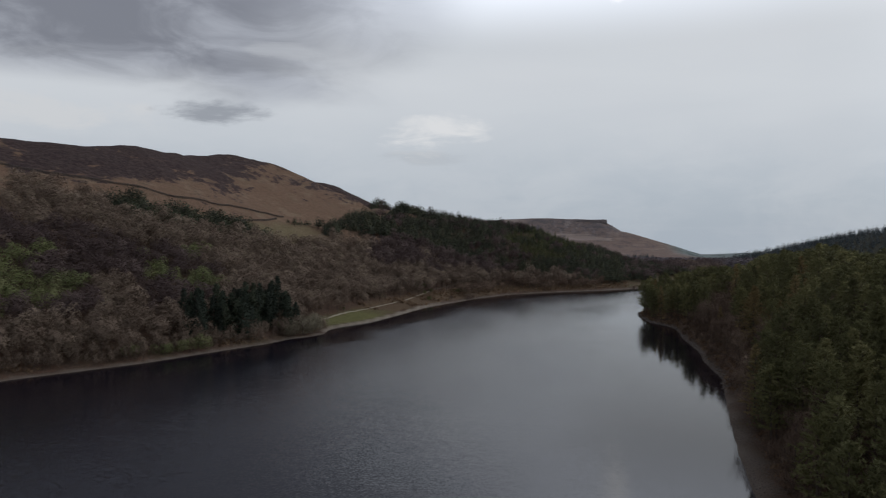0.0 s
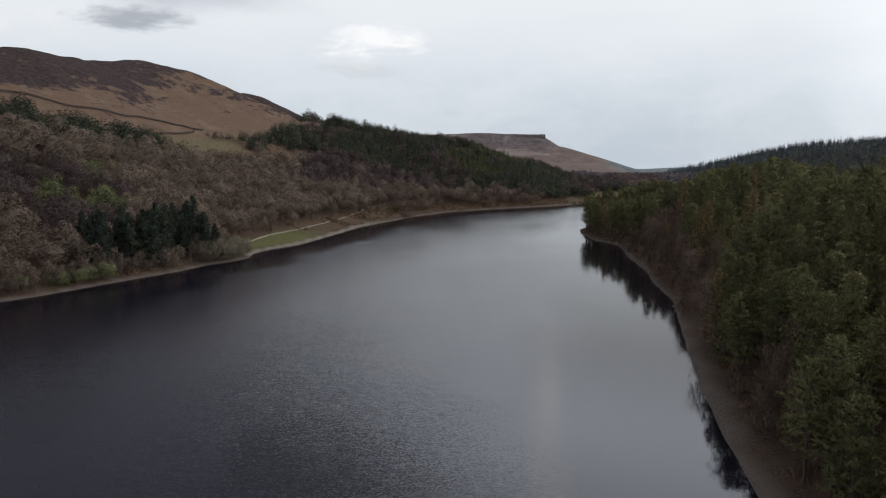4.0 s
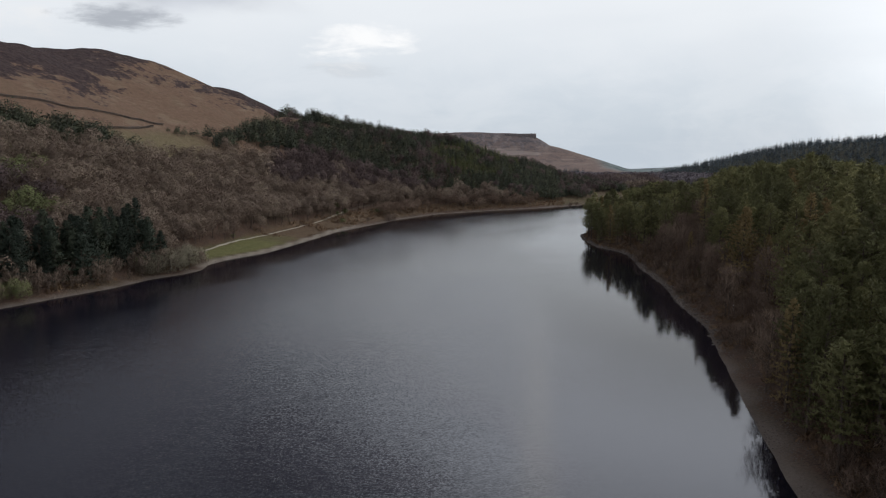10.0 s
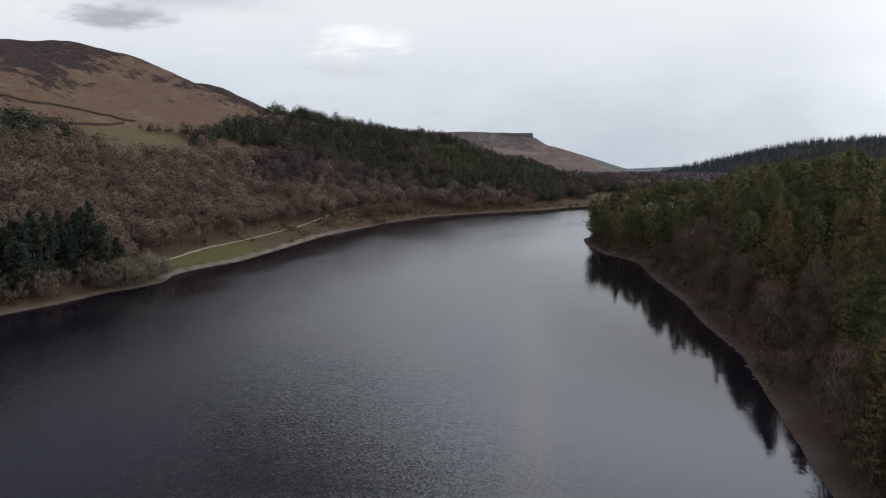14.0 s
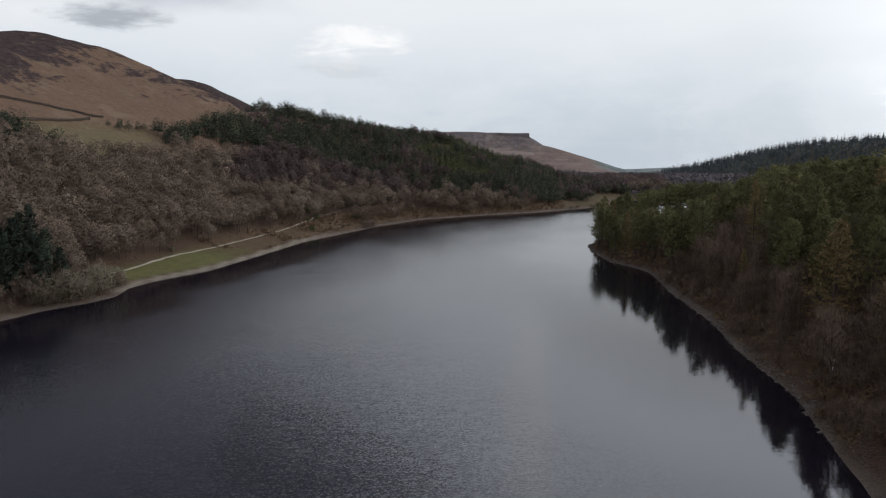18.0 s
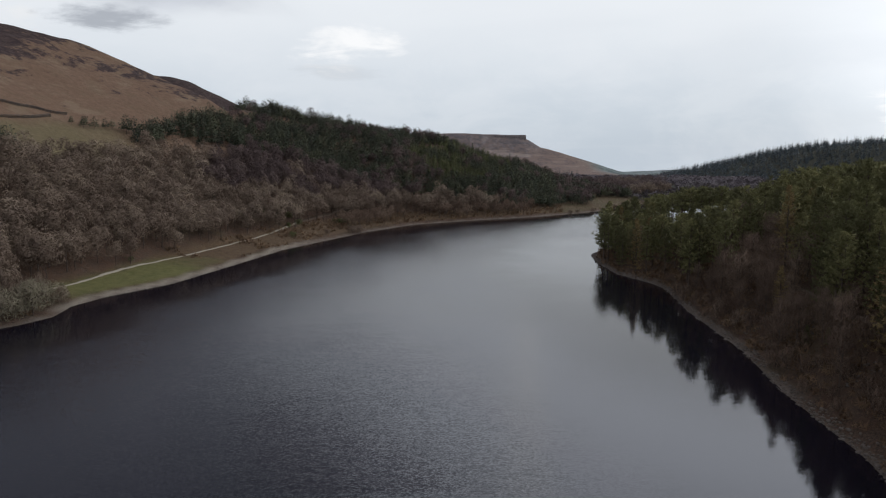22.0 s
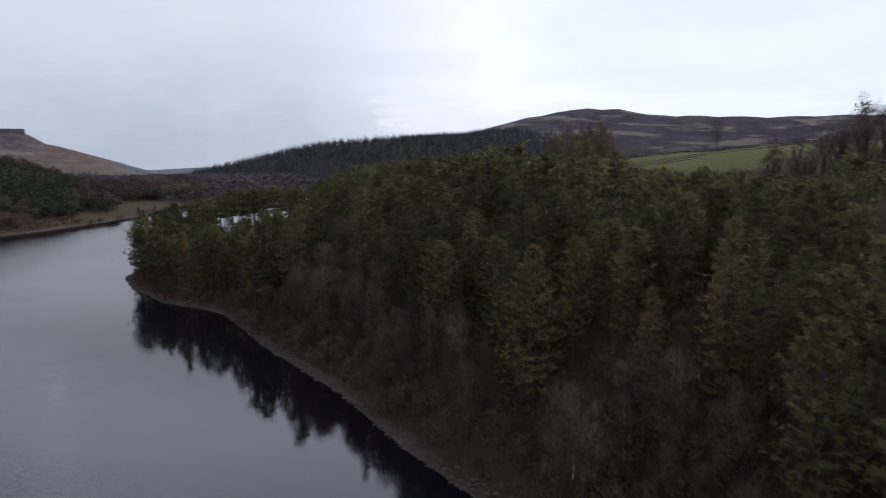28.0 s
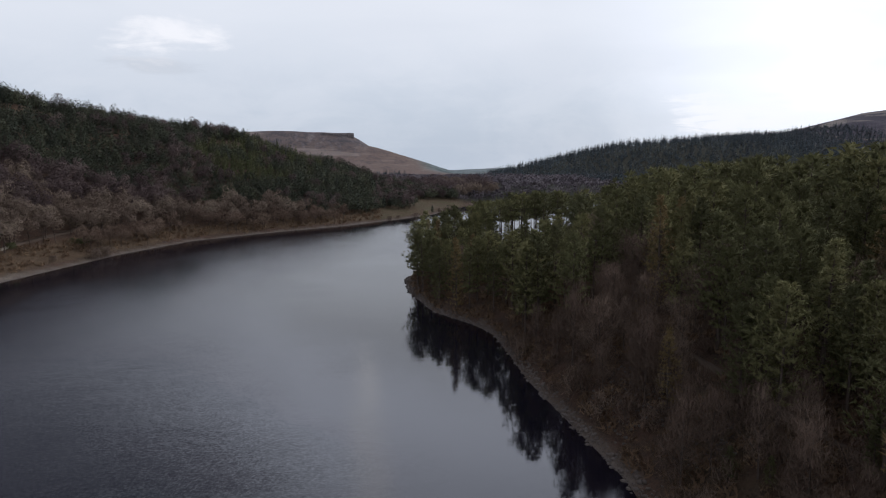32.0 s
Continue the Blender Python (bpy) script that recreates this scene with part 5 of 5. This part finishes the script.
pebbles("shore_stones", "loose stones and shingle along the east shore", R(7), 28, 70, 60, 414, 0.62, lambda x, y: (deast(x, y)[0] > -0.3) & (deast(x, y)[0] < np.where(y < 200, 4.6, 1.7)) & (fbm(x, y, 7, 101) > 0.36), 0.10, 0.36)
pebbles("shore_stones", "rough dark stones lining the east shore below the wood", R(17), 44, 72, 200, 414, 0.8, lambda x, y: (deast(x, y)[0] > -0.5) & (deast(x, y)[0] < 1.6) & (fbm(x, y, 6, 115) > 0.30), 0.3, 0.85)
pebbles("scree", "pale tumbled stones on the slope among the trees", R(8), 60, 84, 205, 300, 0.7, lambda x, y: (deast(x, y)[0] > 3.0) & (deast(x, y)[0] < 14) & ((fbm(x, y, 8, 103) > 0.62) | (np.hypot((x - 68.5) / 3.4, (y - 273) / 11) < 1) | (np.hypot((x - 66) / 2.2, (y - 258) / 5) < 1)), 0.2, 0.65)
pebbles("shingle_stones", "pale stones along the west shore", R(9), -170, 100, 170, 600, 1.5, lambda x, y: (dwest(x, y)[0] > -0.3) & (dwest(x, y)[0] < 2.8) & (fbm(x, y, 9, 105) > 0.5), 0.14, 0.36)

# --- shrubs and willows of the west shore
rs = R(10)
willow = [dome(R(320 + i), 6.0, 3.7, 1900, 0.42, 0.05, 9, 0.40, 0.50, 0.45) for i in range(4)]
for label, mat, places in (
        ("large round leafless willow bush at the water's edge", TWIG, [(-100.5, 300, 0.8), (-50, 462, 0.75), (-47, 467, 0.85), (-60, 449, 0.45), (-105, 281, 0.9)]),
        ("broad olive-grey willow bush leaning over the water", WILLOW, [(-102, 279, 1.45), (-98.5, 286, 1.6), (-101, 293, 1.3), (-106.5, 273, 1.0)]),
        ("willow bush in yellow-green catkins by the shore", BUD, [(-133, 222, 0.8), (-130, 228, 0.9), (-126, 234, 1.0), (-140, 213, 0.8), (-111, 277, 0.7)]),
        ("dark green gorse bush beside the gravel track", FRESH, [(-84, 449, 0.55), (-80, 456, 0.6), (-75, 455, 0.5), (-60, 478, 0.55), (-57, 483, 0.65), (-72, 431, 0.5), (-90, 446, 0.5), (-78, 447, 0.4), (-104, 345, 0.3)])):
    for px_, py_, s_ in places:
        plant_things("willow_bush" if mat is not FRESH else "gorse_bush", rs, [willow[rs.randint(0, 4)]], np.array([px_]), np.array([py_]), np.array([s_]), mat, label, "bush", "bushes on the west shore", names=("stem", "crown"))
low_brush = [shrub(R(330 + i), 1.3, 1.6, 36, 0.7, 0.12, 2) for i in range(4)]
bx, by = scatter(rs, -170, 120, 170, 700, 3.0, lambda x, y: (dwest(x, y)[0] > 3.2) & (dwest(x, y)[0] < dwest(x, y)[1][..., 2] + 3) & (fbm(x, y, 14, 107) > np.where(y > 440, 0.34, 0.47)) & (x < 74) & ~((y > 300) & (y < 366) & (x > -112)))
wood_stuff("bracken", rs, low_brush, bx, by, rs.uniform(0.5, 1.3, len(bx)), RUST, "rusty dead bracken along the west bank", "undergrowth")
shore_bare = [dome(R(340 + i), 8, 3.4, 420, 0.6, 0.07, 5) for i in range(4)]
bx, by = scatter(rs, -55, 66, 470, 640, 5.2, lambda x, y: (dwest(x, y)[0] > 4) & (dwest(x, y)[0] < 16) & (fbm(x, y, 20, 109) > 0.40))
plant_things("bare_tree", rs, shore_bare, bx, by, rs.uniform(0.7, 1.2, len(bx)), SHADEBIRCH, "round-headed leafless tree on the bracken bank", "tree", "shore trees of the west bank")
bx, by = scatter(rs, -172, -92, 176, 297, 3.1, lambda x, y: (dwest(x, y)[0] > 2.2) & (dwest(x, y)[0] < 9.5) & (fbm(x, y, 10, 113) > 0.28))
plant_things("bare_tree", rs, [birch(R(350 + i), 7, 2.3, 330, 0.6, 0.06, 9, 0.1) for i in range(4)], bx, by, rs.uniform(0.5, 1.15, len(bx)), TWIG, "low leafless alder at the edge of the dark stand", "tree", "shore trees of the west bank")

# a dead, barkless stem among the alders
tagged(new("dead_stem", build("dead_stem", *joined([limb((0, 0, -0.4), (0.1, 0.05, 3.4), 0.14, 0.11, 6), limb((0.1, 0.05, 3.4), (0.05, 0.2, 6.2), 0.11, 0.05, 6), limb((0.1, 0.05, 3.9), (0.8, 0.1, 4.8), 0.05, 0.02, 4)]), DEADWOOD)), "pale dead tree stem standing among alders on the shore", "tree stem").matrix_basis = pose(-107, 279, float(height(-107, 279)))

# marker post on the east beach
bm = bmesh.new()
bmesh.ops.create_cone(bm, cap_ends=True, segments=10, radius1=0.07, radius2=0.055, depth=2.2, matrix=Matrix.Translation((0, 0, 1.0)))
bmesh.ops.bevel(bm, geom=[e for e in bm.edges if e.calc_length() < 0.1], offset=0.012, segments=1, affect="EDGES")
pm = bpy.data.meshes.new("post")
bm.to_mesh(pm)
bm.free()
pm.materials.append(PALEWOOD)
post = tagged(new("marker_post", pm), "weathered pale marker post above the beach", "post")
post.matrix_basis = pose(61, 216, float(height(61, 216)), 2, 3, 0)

# the gritstone edge that ends the far flat-topped hill: a broken face of upright joints
rs = R(11)
xs_ = np.linspace(110, 203, 62)
grow_ = np.interp(xs_, [110, 160, 203], [0.5, 3.0, 11.0])
crest_ = np.interp(xs_, [110, 203], [100.5, 100.8]) + rs.normal(0, 0.35, 62)
front_ = np.interp(xs_, [110, 203], [2174.5, 2165]) + rs.normal(0, 0.8, 62)
rows_ = []
for k_, (dy_, drop_) in enumerate(((70.0, 3.0), (6.0, 0.0), (0.0, 0.15), (-1.5, 0.5), (-3.5, 1.0), (-4.0, 2.0))):
    z_ = crest_ - np.minimum(drop_, 1.0) * grow_ * (k_ > 1) - (drop_ if k_ == 0 else 0) - (14 if k_ == 5 else 0)
    rows_.append(np.stack([xs_ + rs.normal(0, 0.5, 62) * (k_ > 1), front_ + dy_ + rs.normal(0, 0.7, 62) * (k_ > 1), z_ + rs.normal(0, 0.4, 62) * (k_ in (3, 4))], -1))
V = np.concatenate(rows_)
i_ = np.arange(61)
F = np.concatenate([np.stack([i_ + 62 * (k_ + 1), i_ + 1 + 62 * (k_ + 1), i_ + 1 + 62 * k_, i_ + 62 * k_], -1) for k_ in range(5)])
low_ = V[np.arange(6) * 62 + 61] * (1, 1, 0) + np.stack([np.full(6, 1.5), np.zeros(6), V[np.arange(6) * 62 + 61][:, 2] - 22], -1)
V = np.concatenate([V, low_])
e_ = np.arange(5)
F = np.concatenate([F, np.stack([e_ * 62 + 61, (e_ + 1) * 62 + 61, len(V) - 6 + e_ + 1, len(V) - 6 + e_], -1)])
tagged(new("gritstone_edge", build("gritstone_edge", V, F, EDGESTONE)), "dark gritstone cliff ending the flat hilltop", "cliff")


def parked_van(x_, y_, turn):
    """A small white van: body with sloping nose, windows, bumpers and wheels."""
    root = new("parked_van")
    z_ = float(height(x_, y_)) + 0.32
    root.matrix_basis = pose(x_, y_, z_, 0, 0, turn)
    tagged(root, "white panel van parked beside the pale road", "van")

    def piece(name, bm_, mat, label="", parent=root):
        me_ = bpy.data.meshes.new(name)
        bm_.to_mesh(me_)
        bm_.free()
        me_.materials.append(mat)
        o = tagged(new(name, me_), label) if label else new(name, me_)
        o.parent = parent
        return o

    def slab(profile, y0, y1, bev=0.06):
        b = bmesh.new()
        f_ = b.faces.new([b.verts.new((px_, y0, pz_)) for px_, pz_ in profile])
        ex = bmesh.ops.extrude_face_region(b, geom=[f_])
        bmesh.ops.translate(b, vec=(0, y1 - y0, 0), verts=[v for v in ex["geom"] if isinstance(v, bmesh.types.BMVert)])
        bmesh.ops.recalc_face_normals(b, faces=b.faces)
        if bev:
            bmesh.ops.bevel(b, geom=b.edges[:], offset=bev, segments=2, affect="EDGES")
        return b

    piece("body", slab([(-2.3, 0.3), (2.3, 0.3), (2.35, 0.85), (1.55, 1.15), (0.95, 1.95), (-2.2, 2.0)], -0.9, 0.9), VANPAINT)
    piece("windscreen", slab([(1.50, 1.22), (1.52, 1.24), (1.02, 1.86), (1.00, 1.84)], -0.75, 0.75, 0), DARKGLASS)
    for sy0 in (-0.915, 0.895):
        piece("side_window", slab([(0.35, 1.2), (1.35, 1.2), (0.95, 1.75), (0.35, 1.75)], sy0, sy0 + 0.02, 0), DARKGLASS)
    piece("bumper", slab([(2.25, 0.32), (2.42, 0.32), (2.42, 0.55), (2.25, 0.55)], -0.85, 0.85, 0.03), RUBBER)
    piece("bumper", slab([(-2.4, 0.32), (-2.25, 0.32), (-2.25, 0.55), (-2.4, 0.55)], -0.85, 0.85, 0.03), RUBBER)
    for wx_ in (-1.45, 1.5):
        for wy_ in (-0.8, 0.8):
            b = bmesh.new()
            bmesh.ops.create_cone(b, cap_ends=True, segments=16, radius1=0.32, radius2=0.32, depth=0.22, matrix=Matrix.Translation((wx_, wy_, 0.0)) @ Matrix.Rotation(math.pi / 2, 4, "X"))
            bmesh.ops.bevel(b, geom=b.edges[:], offset=0.03, segments=1, affect="EDGES")
            tyre = piece("wheel", b, RUBBER)
            b = bmesh.new()
            bmesh.ops.create_cone(b, cap_ends=True, segments=12, radius1=0.18, radius2=0.16, depth=0.25, matrix=Matrix.Translation((wx_, wy_, 0.0)) @ Matrix.Rotation(math.pi / 2, 4, "X"))
            piece("hubcap", b, VANPAINT, "pale hubcap", tyre)


VANPAINT, n = material("van_paint")
finish(n, n.mix(n.noise(n.add("ShaderNodeNewGeometry").outputs["Position"], 2.0, 4), (0.72, 0.72, 0.71), (0.82, 0.82, 0.81)), 0.3, 0.5)
DARKGLASS, n = material("dark_glass")
finish(n, (0.02, 0.024, 0.027), 0.08, 0.5)
RUBBER, n = material("rubber")
finish(n, n.mix(n.noise(n.add("ShaderNodeNewGeometry").outputs["Position"], 6.0, 3), (0.015, 0.015, 0.015), (0.035, 0.034, 0.033)), 0.8, 0.3)
parked_van(141.5, 731.0, 20)

# bushes and a young spruce along the field at the head of the lake
rs = R(13)
plant_things("willow_bush", rs, willow, np.array([78.0, 84.0, 96.0, 118.0, 126.0]), np.array([586.0, 594.0, 604.0, 633.0, 648.0]), np.array([0.55, 0.4, 0.5, 0.6, 0.5]), TWIG, "round leafless willow bush at the water's edge", "bush", "bushes on the west shore", names=("stem", "crown"))
plant_things("spruce_tree", rs, fine_spruce, np.array([112.0, 128.0]), np.array([628.0, 652.0]), np.array([0.26, 0.2]), SPRUCE, "young dark spruce by the shore of the brown field", "tree", "", (1.1, 1.4))
